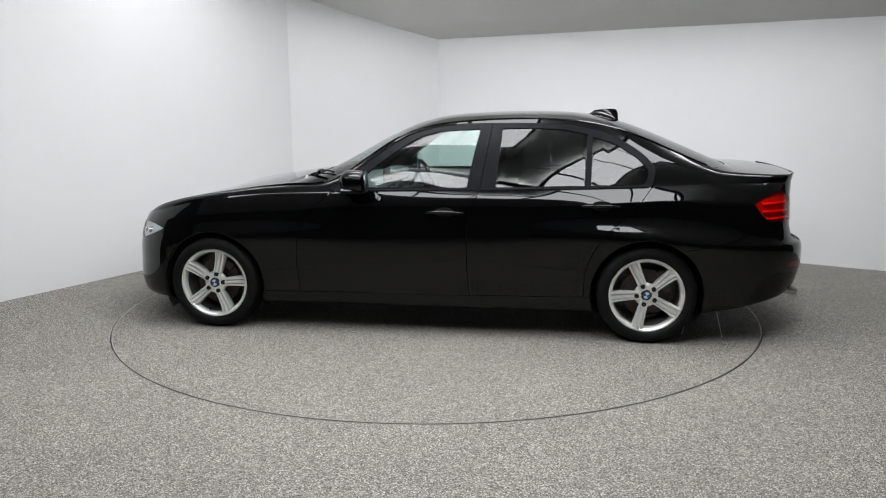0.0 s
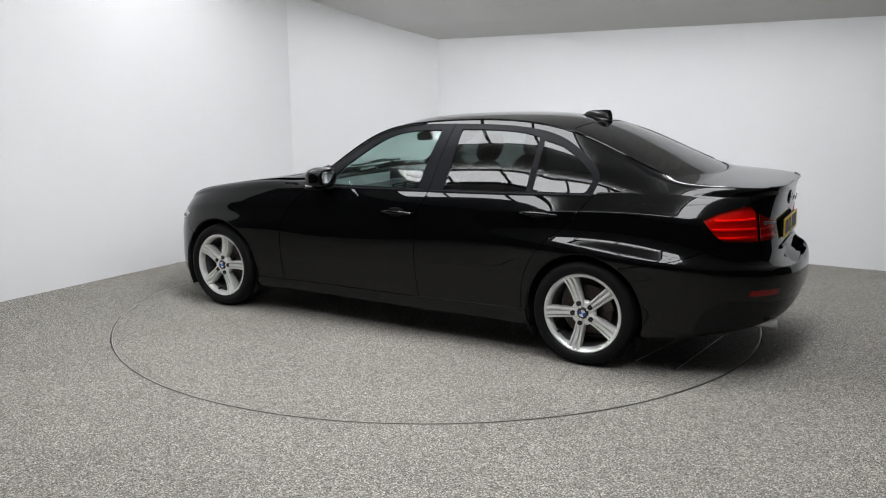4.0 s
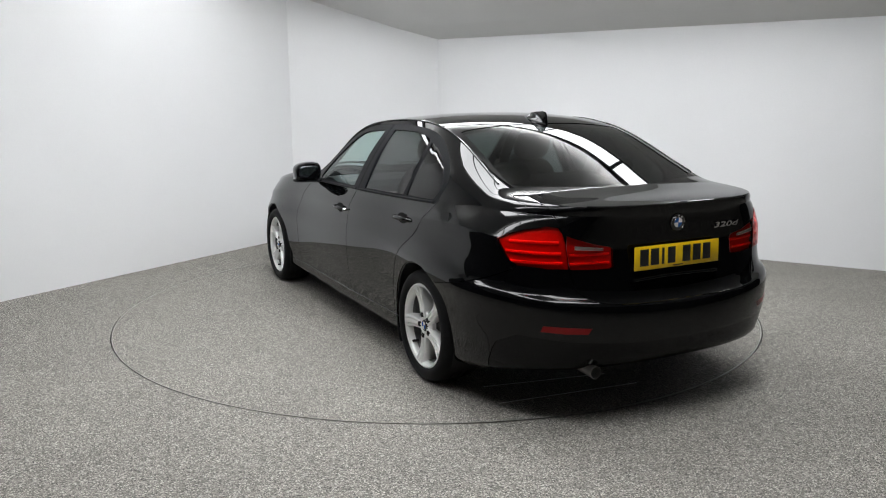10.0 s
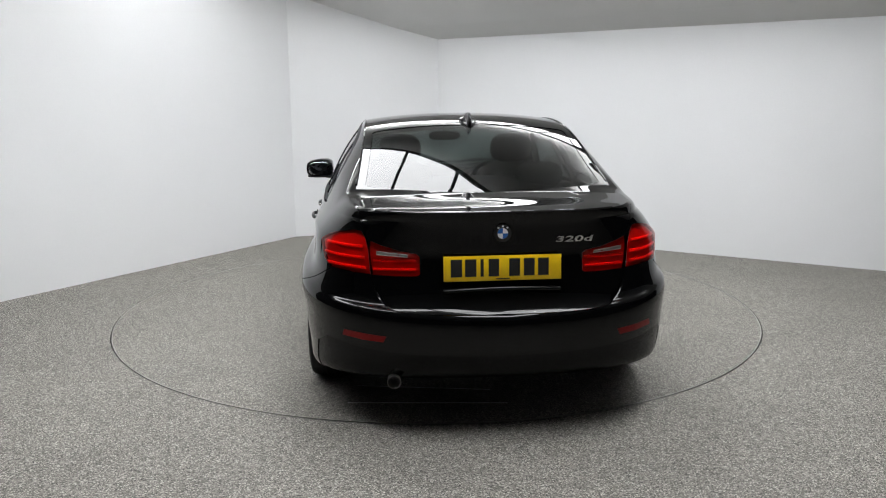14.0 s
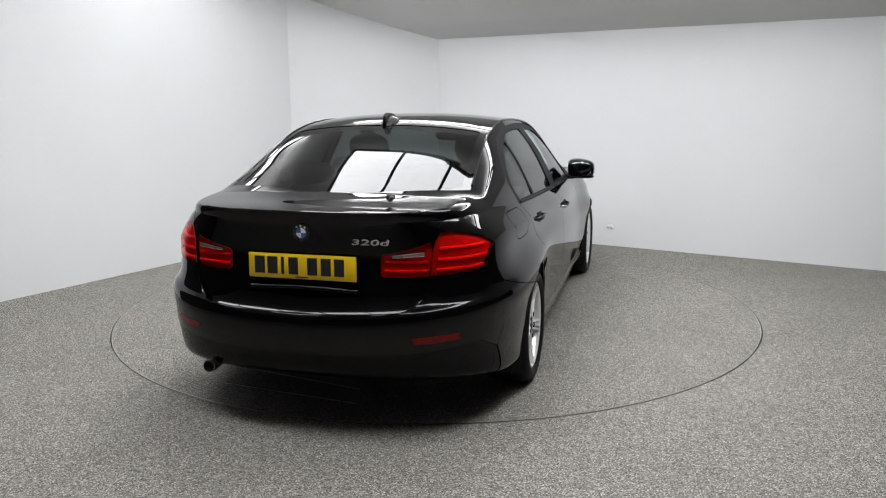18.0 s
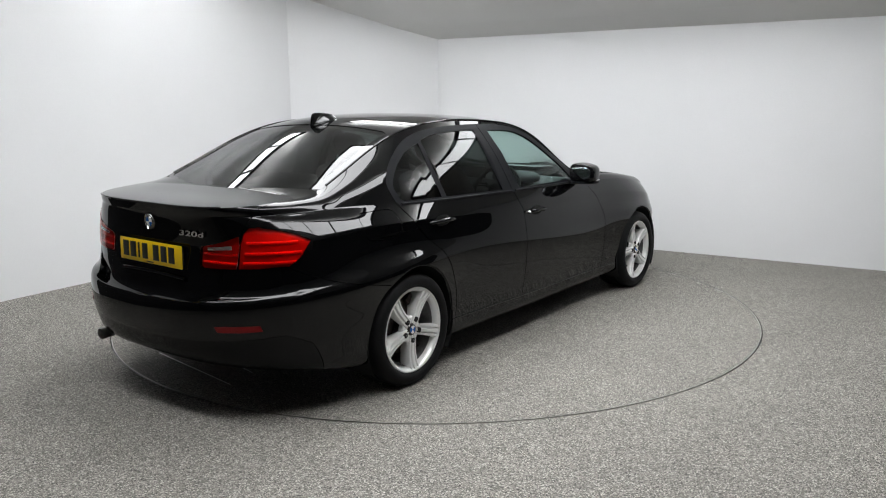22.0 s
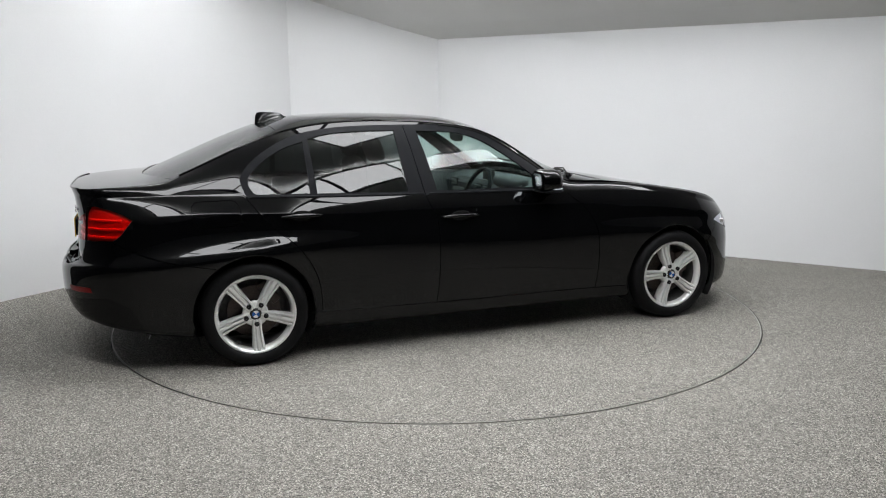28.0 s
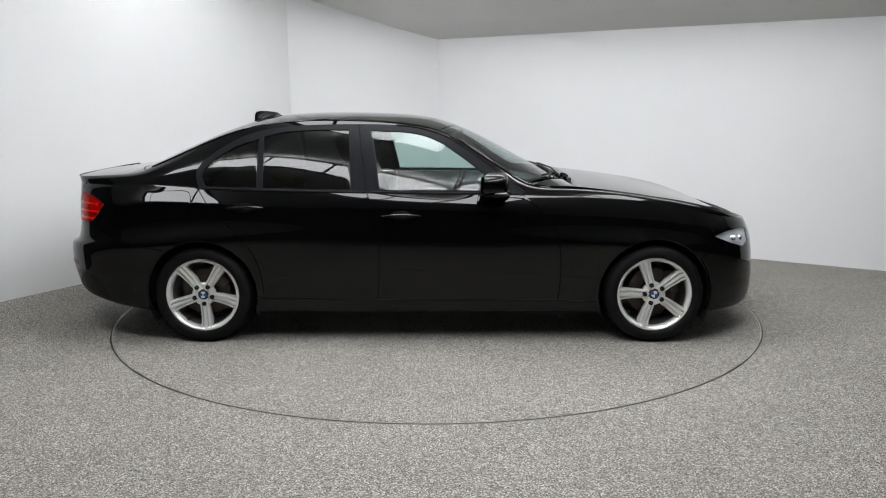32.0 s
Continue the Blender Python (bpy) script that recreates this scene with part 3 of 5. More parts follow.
LAMP_IN = R((0.580, 0.892), (0.53, 0.872), (0.45, 0.848), (0.375, 0.834), (0.362, 0.82), (0.362, 0.746), (0.375, 0.737), (0.47, 0.737), (0.570, 0.740))
REFLECTOR = R((0.515, 0.484), (0.60, 0.488), (0.70, 0.493), (0.708, 0.466), (0.62, 0.459), (0.53, 0.457))
HEADLAMP = S((1.775, 0.655), (1.86, 0.676), (1.97, 0.680), (2.065, 0.664), (2.07, 0.585), (2.01, 0.563), (1.90, 0.602), (1.82, 0.635))
FLAP = smooth_line(S((-1.70, 0.942), (-1.59, 0.948), (-1.50, 0.948), (-1.465, 0.925), (-1.455, 0.86), (-1.475, 0.82), (-1.55, 0.812), (-1.66, 0.812), (-1.70, 0.835), (-1.715, 0.89)), 0.02, True)
LINE_VALANCE = smooth_line(S((-2.00, 0.245), (-2.04, 0.345), (-2.09, 0.420)), 0.04)[:-1] + smooth_line(R((0.775, 0.440), (0.6, 0.418), (0.3, 0.402), (0.0, 0.396)), 0.05)


def to_flat(uv):
    return [(u * U_SCALE, v) for u, v in uv]


def metric(flat):
    f = np.asarray(flat)
    return skin(f[:, 0] / U_SCALE, f[:, 1])


def build_side(sign):
    uvs = {}

    def loop(name, pts):
        uvs[name] = to_flat(find(pts))

    loop("frame", FRAME), loop("front_pane", GLASS_F), loop("rear_pane", GLASS_R), loop("quarter_pane", GLASS_Q)
    loop("lamp_out", LAMP_OUT), loop("lamp_in", LAMP_IN), loop("reflector", REFLECTOR), loop("headlamp", HEADLAMP)
    uvs["arch_f"], uvs["arch_r"] = to_flat(arch(AXLE)), to_flat(arch(-AXLE))
    lines = {k: to_flat(find(v)) for k, v in dict(fender=LINE_FENDER, b=LINE_B, rear=LINE_REAR, sill=LINE_SILL, bump_r=LINE_BUMPER_R, bump_f=LINE_BUMPER_F, trunk=LINE_TRUNK, valance=LINE_VALANCE).items()}
    if sign < 0:
        flap = to_flat(find(FLAP))
        lines["flap"] = flap + [flap[0]]
    gaps = {k: strip(v, metric, 0.0022 if k != "valance" else 0.0013) for k, v in lines.items()}
    us = np.concatenate([np.linspace(0, 0.95, 26)[:-1], np.linspace(0.95, 2.0, 120)[:-1], np.linspace(2.0, 3.0, 60)])
    vs = np.unique(np.concatenate([np.linspace(0, V_CREASE, 30), np.linspace(V_CREASE, V_BELT, 12), np.linspace(V_BELT, V_TOP, 24)]))
    pts = [(u * U_SCALE, v) for u in us for v in vs]
    loops = [(v, True) for v in uvs.values()] + [(v, True) for v in gaps.values()]
    flat, tris = triangulate(pts, loops)
    hub = flat[tris].mean(1)
    keep = (hub[:, 1] > 1e-5) & (hub[:, 1] < V_TOP - 1e-5) & (hub[:, 0] > 1e-4) & (hub[:, 0] < 3 * U_SCALE - 1e-4)
    tris = tris[keep]
    flat[:, 1] = np.clip(flat[:, 1], 0, V_TOP)
    flat[:, 0] = np.clip(flat[:, 0], 0, 3 * U_SCALE)
    pos, nor = skin(flat[:, 0] / U_SCALE, flat[:, 1]), skin_normal(flat[:, 0] / U_SCALE, flat[:, 1])
    middle = (flat[:, 0] < 1e-4) | (flat[:, 0] > 3 * U_SCALE - 1e-4)
    nor[middle] *= (1, 0, 1)
    pos[middle, 1] = 0
    pos, nor = pos * (1, sign, 1), nor * (1, sign, 1)
    mid = flat[tris].mean(1)
    x, y, z = pos[tris].mean(1).T
    y = np.abs(y)
    region = np.full(len(tris), "none", dtype=object)

    def cut_x(line):
        """True where a triangle lies ahead of a line of the flank."""
        q = np.array(line)
        o = np.argsort(q[:, 1])
        return mid[:, 0] < np.interp(mid[:, 1], q[o, 1], q[o, 0])

    def cut_v(line):
        q = np.array(line)
        o = np.argsort(q[:, 0])
        return mid[:, 1] > np.interp(mid[:, 0], q[o, 0], q[o, 1])

    ahead_f, ahead_b, ahead_r = cut_x(lines["fender"]), cut_x(lines["b"]), cut_x(lines["rear"])
    over_sill = cut_v(lines["sill"])
    tail = mid[:, 0] > 2.0 * U_SCALE - 0.4
    over_bump = cut_v([(1.9 * U_SCALE, 0.0), (lines["bump_r"][0][0] - 0.001, 0.0)] + lines["bump_r"] + [(lines["bump_r"][-1][0] + 0.001, lines["bump_r"][-1][1])] + [p for p in lines["trunk"][::1] if p[0] > lines["bump_r"][-1][0] + 0.3 and p[1] < 0.6])
    in_trunk = inside(lines["trunk"] + [(3 * U_SCALE + 0.1, lines["trunk"][-1][1]), (3 * U_SCALE + 0.1, V_TOP + 0.1), (lines["trunk"][0][0], V_TOP + 0.1)], mid)
    frame_in = inside(uvs["frame"], mid)
    region[:] = "body_side"
    region[ahead_f & (mid[:, 1] < V_BELT + 0.02)] = "front_fender"
    nose = mid[:, 0] < np.interp(mid[:, 1], [0, lines["bump_f"][0][1], lines["bump_f"][-1][1], V_TOP], [lines["bump_f"][0][0]] * 2 + [lines["bump_f"][-1][0], 0.55 * U_SCALE])
    region[nose & (mid[:, 1] < lines["bump_f"][-1][1] + 0.3) & (mid[:, 0] < 1.2 * U_SCALE)] = "front_bumper"
    low = z < np.where(x < -0.36, np.interp(x, [-1.41, -0.36], [0.962, 0.934]), np.interp(x, [-0.36, 0.6], [0.934, 0.914]))
    region[~ahead_f & ahead_b & low & over_sill] = "front_door"
    region[~ahead_b & ahead_r & low & over_sill] = "rear_door"
    region[~over_sill & (x < 1.05) & (x > -1.06)] = "sill"
    region[tail & ~over_bump] = "rear_bumper"
    under = ~cut_v([(1.9 * U_SCALE, -0.1), (lines["valance"][0][0] - 0.001, -0.1)] + lines["valance"])
    region[tail & ~over_bump & under] = "valance"
    region[in_trunk & (mid[:, 0] > 2.3 * U_SCALE)] = "trunk_face"
    if sign < 0:
        region[inside(flap, mid)] = "fuel_flap"
    region[frame_in & ahead_b] = "front_frame"
    region[frame_in & ~ahead_b] = "rear_frame"
    for g in gaps:
        region[inside(gaps[g], mid)] = "gap"
    for g in ("front_pane", "rear_pane", "quarter_pane", "lamp_out", "lamp_in", "reflector", "headlamp"):
        region[inside(uvs[g], mid)] = g
    region[inside(uvs["arch_f"], mid) | inside(uvs["arch_r"], mid)] = "none"

    return flat, tris, pos, nor, region


HALVES = {s: build_side(s) for s in (1, -1)}


def make(key, name, material, parent, label="", sides=(1,), **kw):
    """The panel of that region on the given sides; both sides make one panel across the middle."""
    pos, nor, tri, uv, k = [], [], [], [], 0
    for s in sides:
        flat, tris, p, n, region = HALVES[s]
        sel = tris[region == key]
        if len(sel):
            pos.append(p), nor.append(n), tri.append(sel + k), uv.append(flat)
            k += len(p)
    if not tri:
        return None
    return panel(name, np.concatenate(uv), np.concatenate(tri), np.concatenate(pos), np.concatenate(nor), material, parent, label, **kw)


REAR_BUMPER = make("rear_bumper", "rear_bumper", PAINT, car, sides=(1, -1), lip=0.05)
make("front_bumper", "front_bumper", PAINT, car, sides=(1, -1))


def lid_sink(p):
    """The lid's foot draws in behind the bumper's top edge."""
    f = np.clip((0.70 - p[:, 2]) / 0.10, 0, 1)
    return 0.045 * f * f * (3 - 2 * f)


BOOT_FACE = make("trunk_face", "boot_lid_face", PAINT, car, sides=(1, -1), sink=lid_sink, lip=0.02)
make("valance", "lower_valance", SKIRT, REAR_BUMPER, "satin black lower edge of the bumper", sides=(1, -1), sink=0.004, lip=0.02)
DOORS, LAMPS = {}, {}
for s in (1, -1):
    body = make("body_side", "body_side", PAINT, car, sides=(s,))
    make("front_fender", "front_wing", PAINT, car, sides=(s,))
    DOORS["f", s] = make("front_door", "front_door", PAINT, car, sides=(s,))
    DOORS["r", s] = make("rear_door", "rear_door", PAINT, car, sides=(s,))
    make("sill", "sill_panel", PAINT, car, sides=(s,))
    make("fuel_flap", "fuel_flap", PAINT, body, sides=(s,))
    make("gap", "shut_line_seal", SEAL, car, "dark shut line seal", sides=(s,), sink=0.009, lip=0)
    make("front_frame", "window_frame", SATIN, DOORS["f", s], "satin black window frame", sides=(s,))
    make("rear_frame", "window_frame", SATIN, DOORS["r", s], "satin black window frame", sides=(s,))
    make("front_pane", "window_pane", GLASS, DOORS["f", s], "clear green-tinted window pane", sides=(s,), sink=0.006, lip=0.004)
    make("rear_pane", "window_pane", GLASS_DARK, DOORS["r", s], "dark privacy glass pane", sides=(s,), sink=0.006, lip=0.004)
    make("quarter_pane", "quarter_pane", GLASS_DARK, DOORS["r", s], "dark privacy glass quarter pane", sides=(s,), sink=0.006, lip=0.004)
    LAMPS["out", s] = make("lamp_out", "tail_lamp", RED, car, "red wraparound tail lamp", sides=(s,), sink=-0.003, lip=0.0)
    LAMPS["in", s] = make("lamp_in", "boot_lamp", RED, car, "red inner tail lamp on the boot lid", sides=(s,), sink=-0.003, lip=0.0)
    make("lamp_out", "lamp_housing", LAMP_BACK, LAMPS["out", s], "pale reflector behind the red lens", sides=(s,), sink=0.012, lip=0)
    make("lamp_in", "lamp_housing", LAMP_BACK, LAMPS["in", s], "pale reflector behind the red lens", sides=(s,), sink=0.016, lip=0)
    make("reflector", "bumper_reflector", RED_DARK, REAR_BUMPER, "narrow dark red reflector", sides=(s,), sink=-0.001, lip=0.01)
    LAMPS["head", s] = make("headlamp", "headlamp", LAMP_CLEAR, car, "clear swept-back headlamp lens", sides=(s,), sink=-0.002, lip=0.004)
    make("headlamp", "lamp_bowl", LAMP_INNER, LAMPS["head", s], "silver lamp reflector", sides=(s,), sink=0.012, lip=0)

# ---- the car's top: bonnet, screens, roof, boot deck ----
EU = EDGE(np.linspace(0, 3, 1500))
_o = np.argsort(EU[:, 0])
edge_y = lambda x: np.interp(x, EU[_o, 0], EU[_o, 1])
edge_z = lambda x: np.interp(x, EU[_o, 0], EU[_o, 2])
BONNET_Z = spline([2.13, 2.06, 1.91, 1.66, 1.36, 1.14, 0.945], [0.668, 0.705, 0.764, 0.840, 0.906, 0.940, 0.957])
CABIN_Z = spline([0.945, 0.69, 0.44, 0.22, 0.02, -0.29, -0.6, -0.9, -1.13, -1.41, -1.6, -1.80, -1.955], [0.925, 1.06, 1.195, 1.302, 1.367, 1.402, 1.412, 1.405, 1.377, 1.290, 1.212, 1.125, 1.058])
DECK_Z = spline([-1.955, -2.1, -2.26, -2.352], [1.058, 1.040, 1.028, 1.020])


def CENTRE_Z(x):
    x = np.asarray(x, float)
    return np.where(x > 0.945, BONNET_Z(x), np.where(x > -1.955, CABIN_Z(x), DECK_Z(x)))


def deck_x(s):
    """The line where the rear window meets the boot lid."""
    return -1.955 + 0.15 * s * s


def top(x, y):
    ye, ze, zc = edge_y(x), edge_z(x), CENTRE_Z(x)
    # the rear window runs on straight to its foot
    on_glass = (x < -1.6) & (x > deck_x(np.abs(y) / np.maximum(ye, 1e-3)))
    ze = np.where(on_glass, edge_z(-1.6) - 0.43 * (-1.6 - x), ze)
    f = np.clip(np.abs(y) / np.maximum(ye, 1e-3), 0, 1)
    return zc + (ze - zc) * f ** np.interp(x, [-2.0, -1.90, -1.25, -0.9, 0.9, 1.5], [2.2, 2.3, 2.3, 2.3, 2.4, 2.3])


def top_normal(x, y, e=2e-3):
    gx = (top(x + e, y) - top(x - e, y)) / (2 * e)
    gy = (top(x, np.minimum(np.abs(y) + e, edge_y(x))) - top(x, np.abs(y) - e)) / (np.minimum(np.abs(y) + e, edge_y(x)) - np.abs(y) + e) * np.sign(y)
    n = np.stack([-gx, -gy, np.ones_like(gx)], -1)
    return n / np.linalg.norm(n, axis=-1, keepdims=True)


def hood_lift(p):
    """The bonnet's rear edge stands a little above the scuttle."""
    f = np.clip((1.25 - p[:, 0]) / 0.35, 0, 1)
    return -0.002 - 0.010 * f * f


def build_top():
    ys = np.linspace(-1, 1, 41)
    across = lambda f: [(f(y), y * edge_y(f(y))) for y in ys]
    hood_x = lambda s: 0.965 - 0.30 * s * s
    screen_x = lambda s: 0.90 - 0.28 * s * s
    roof_front = lambda s: 0.165 - 0.09 * s * s
    roof_rear = lambda s: -1.215 + 0.02 * s * s

    def ring(front, rear, margin, n=24):
        """A closed outline between two cross lines, inside the edge by a margin."""
        xs0, xs1 = front(1.0), rear(1.0)
        side = [(x, edge_y(x) - margin) for x in np.linspace(xs0 - 0.015, xs1 + 0.02, n)]
        f = [(front(s), s * (edge_y(front(s)) - margin * 1.3)) for s in np.linspace(-0.97, 0.97, 30)]
        r = [(rear(s), s * (edge_y(rear(s)) - margin * 1.3)) for s in np.linspace(0.97, -0.97, 30)]
        return f + side + r + [(x, -y) for x, y in side[::-1]]

    wind = ring(screen_x, roof_front, 0.035)
    back = ring(roof_rear, deck_x, 0.045)
    flat_metric = lambda q: np.column_stack([np.asarray(q)[:, 0], np.asarray(q)[:, 1], top(np.asarray(q)[:, 0], np.asarray(q)[:, 1])])
    hood_line, cowl_line, deck_line = across(hood_x), across(screen_x), across(deck_x)
    gaps = [strip(hood_line, flat_metric, 0.004), strip(across(roof_front), flat_metric, 0.0015), strip(across(roof_rear), flat_metric, 0.0015), strip(deck_line, flat_metric, 0.004)]
    edge = [(x, y) for x, y, z in EU[::6]]
    outline = edge + [(x, -y) for x, y in edge[::-1]]
    xs = np.linspace(-2.345, 2.123, 190)
    pts = [(x, s * edge_y(x)) for x in xs for s in np.linspace(-1, 1, 49)]
    flat, tris = triangulate(pts, [(wind, True), (back, True), (outline, True)] + [(g, True) for g in gaps])
    mid = flat[tris].mean(1)
    keep = np.abs(mid[:, 1]) <= edge_y(mid[:, 0]) + 1e-5
    tris, mid = tris[keep], mid[keep]
    x, y = flat.T
    y = np.clip(y, -edge_y(x), edge_y(x))
    pos, nor = np.column_stack([x, y, top(x, y)]), top_normal(x, y)
    s = mid[:, 1] / np.maximum(edge_y(mid[:, 0]), 1e-3)
    reg = np.full(len(tris), "roof_panel", dtype=object)
    reg[mid[:, 0] > screen_x(s)] = "cowl_panel"
    reg[mid[:, 0] > hood_x(s)] = "bonnet"
    reg[mid[:, 0] < deck_x(s)] = "boot_lid"
    for k, g in enumerate(gaps):
        if k in (0, 3):
            reg[inside(g, mid)] = "gap%d" % k
    reg[inside(wind, mid)] = "windscreen"
    reg[inside(back, mid)] = "rear_window"
    out = {}
    for key, material, label, sink in (("roof_panel", PAINT, "", 0), ("bonnet", PAINT, "", hood_lift), ("boot_lid", PAINT, "", 0), ("cowl_panel", PLASTIC, "matte black scuttle panel", 0.035), ("windscreen", GLASS, "clear windscreen", 0.003), ("rear_window", GLASS_DARK, "dark tinted rear window", 0.003), *(("gap%d" % k, SEAL, "dark shut line seal", 0.008) for k in (0, 3))):
        sel = tris[reg == key]
        if len(sel):
            seal = key.startswith("gap")
            out[key] = panel("panel_seal" if seal else key, flat, sel, pos, nor, material, car, label, sink=sink, lip=0 if seal else 0.02)
    return out


TOPS = build_top()

# ---- wheels ----


def build_wheel(x, y, sign, spin):
    """An alloy wheel: five ridged spokes, rim, tyre, cap, bolts, brake disc. The outer face looks along +Y, then is turned."""
    base = Matrix.Translation((x, y, HUB_Z)) @ (Matrix.Identity(4) if sign > 0 else Matrix.Rotation(math.pi, 4, "Z")) @ Matrix.Rotation(radians(spin), 4, "Y")

    def put(name, bm, material, parent, label="", angle=35):
        bmesh.ops.transform(bm, matrix=base, verts=bm.verts[:])
        return part(name, bm, material, parent, label, angle=angle)

    rim = put("wheel", lathe([(0.200, -0.10), (0.203, -0.03), (0.206, 0.0), (0.212, 0.012), (0.222, 0.018), (0.229, 0.016), (0.231, 0.008), (0.229, 0.0), (0.224, -0.004)], 96), ALLOY, car, "silver five-spoke alloy wheel")
    put("rim_barrel", lathe([(0.199, -0.02), (0.197, -0.08), (0.192, -0.16), (0.06, -0.165)], 64), ALLOY_SHADED, rim, "inner rim barrel in alloy darkened for shade")
    # tyre with a bulged sidewall and grooved tread
    R0 = TYRE_R
    prof = [(0.224, 0.004), (0.232, 0.020), (0.243, 0.030), (0.262, 0.033), (0.281, 0.027), (0.294, 0.014), (R0 - 0.005, -0.004), (R0, -0.03)]
    for g in (-0.055, -0.095, -0.135):
        prof += [(R0, g + 0.006), (R0 - 0.006, g + 0.005), (R0 - 0.006, g - 0.005), (R0, g - 0.006)]
    prof += [(R0, -0.165), (R0 - 0.006, -0.19), (0.29, -0.208), (0.262, -0.218), (0.235, -0.205), (0.224, -0.19)]
    put("tyre", lathe(prof, 96), RUBBER, rim, "black rubber tyre")
    # spokes: three ridges along each, forked at the rim
    half_across = [(0.0, 0.007), (0.22, 0.006), (0.27, 0.001), (0.33, -0.013), (0.47, -0.013), (0.53, 0.000), (0.59, 0.005), (0.84, 0.003), (0.92, -0.004), (1.0, -0.030)]
    across = [(-a, d) for a, d in half_across[:0:-1]] + half_across
    for k in range(5):
        bm = bmesh.new()
        rows = []
        for i, (r, half, h, deep) in enumerate(((0.030, 0.022, -0.002, 0.1), (0.052, 0.027, 0.002, 0.15), (0.080, 0.0285, 0.001, 0.5), (0.110, 0.0300, -0.002, 0.9), (0.145, 0.0325, -0.002, 1.0), (0.175, 0.0350, 0.002, 1.1), (0.196, 0.0370, 0.008, 1.2), (0.208, 0.0385, 0.011, 1.0), (0.216, 0.039, 0.010, 0.4))):
            rows.append([bm.verts.new((s * half, h + d * (deep if d < 0 else 1.0), r)) for s, d in across])
        for p, q in zip(rows, rows[1:]):
            for i in range(len(across) - 1):
                bm.faces.new((p[i], p[i + 1], q[i + 1], q[i]))
        for edge_i in (0, len(across) - 1):
            low = [bm.verts.new((r[edge_i].co.x * 0.8, r[edge_i].co.y - 0.035, r[edge_i].co.z)) for r in rows]
            for a, b, c, d in zip(rows, rows[1:], low, low[1:]):
                bm.faces.new((a[edge_i], b[edge_i], d, c))
        bmesh.ops.transform(bm, matrix=Matrix.Rotation(radians(72 * k), 4, "Y"), verts=bm.verts[:])
        put("spoke", bm, ALLOY, rim, angle=28)
    put("hub_flange", lathe([(0.074, -0.030), (0.073, -0.010), (0.066, -0.003), (0.040, -0.001), (0.036, -0.004), (0.001, -0.004)], 48), ALLOY, rim)
    for k in range(5):
        a = radians(72 * k)
        bm = lathe([(0.001, 0.009), (0.0125, 0.009), (0.0140, 0.008), (0.0140, -0.01)], 16)
        bmesh.ops.translate(bm, vec=(0.0585 * math.sin(a), 0.001, 0.0585 * math.cos(a)), verts=bm.verts[:])
        put("wheel_bolt", bm, PLASTIC, rim, "dark recessed wheel bolt")
    cap = put("hub_cap", lathe([(0.001, 0.008), (0.024, 0.007), (0.031, 0.004), (0.0335, 0.0), (0.034, -0.01)], 32), INK, rim, "round black-ringed hub cap")
    quarter_disc(cap, base @ Matrix.Translation((0, 0.0088, 0)) @ Matrix.Rotation(radians(-90), 4, "X"), 0.021)
    bm = lathe([(0.001, 0.020), (0.006, 0.020), (0.007, 0.016), (0.007, -0.018)], 12)
    a = radians(108)
    bmesh.ops.translate(bm, vec=(0.190 * math.sin(a), -0.012, 0.190 * math.cos(a)), verts=bm.verts[:])
    put("tyre_valve", bm, PLASTIC, rim, "small black tyre valve")
    put("brake_disc", lathe([(0.07, -0.075), (0.150, -0.075), (0.153, -0.085), (0.150, -0.095), (0.07, -0.095), (0.07, -0.075)], 48), STEEL, rim, "dull steel brake disc")
    bm = box_bm((0.06, 0.07, 0.15), (-0.135, -0.085, 0.03), 0.012)
    put("brake_caliper", bm, STEEL, rim, "dull steel brake caliper")


def quarter_disc(parent, m, r):
    """A flat enamel disc in four quarters, blue and white by turns, on its parent's face."""
    for k in range(4):
        bm = bmesh.new()
        pts = [bm.verts.new((0, 0, 0))] + [bm.verts.new((r * math.cos(radians(90 * k + 10 * i)), r * math.sin(radians(90 * k + 10 * i)), 0)) for i in range(10)]
        bm.faces.new(pts)
        top_ = bmesh.ops.extrude_face_region(bm, geom=bm.faces[:])
        bmesh.ops.translate(bm, vec=(0, 0, -0.001), verts=[v for v in top_["geom"] if isinstance(v, bmesh.types.BMVert)])
        bmesh.ops.transform(bm, matrix=m, verts=bm.verts[:])
        part("enamel_quarter", bm, BLUE if k % 2 else WHITE, parent, "blue enamel quarter" if k % 2 else "white enamel quarter", smooth=False)


for x, s, spin in ((AXLE, 1, 58), (AXLE, -1, 18), (-AXLE, 1, 23), (-AXLE, -1, 39)):
    build_wheel(x, s * 0.872, s, spin)

# ---- wheel wells and floor pan ----


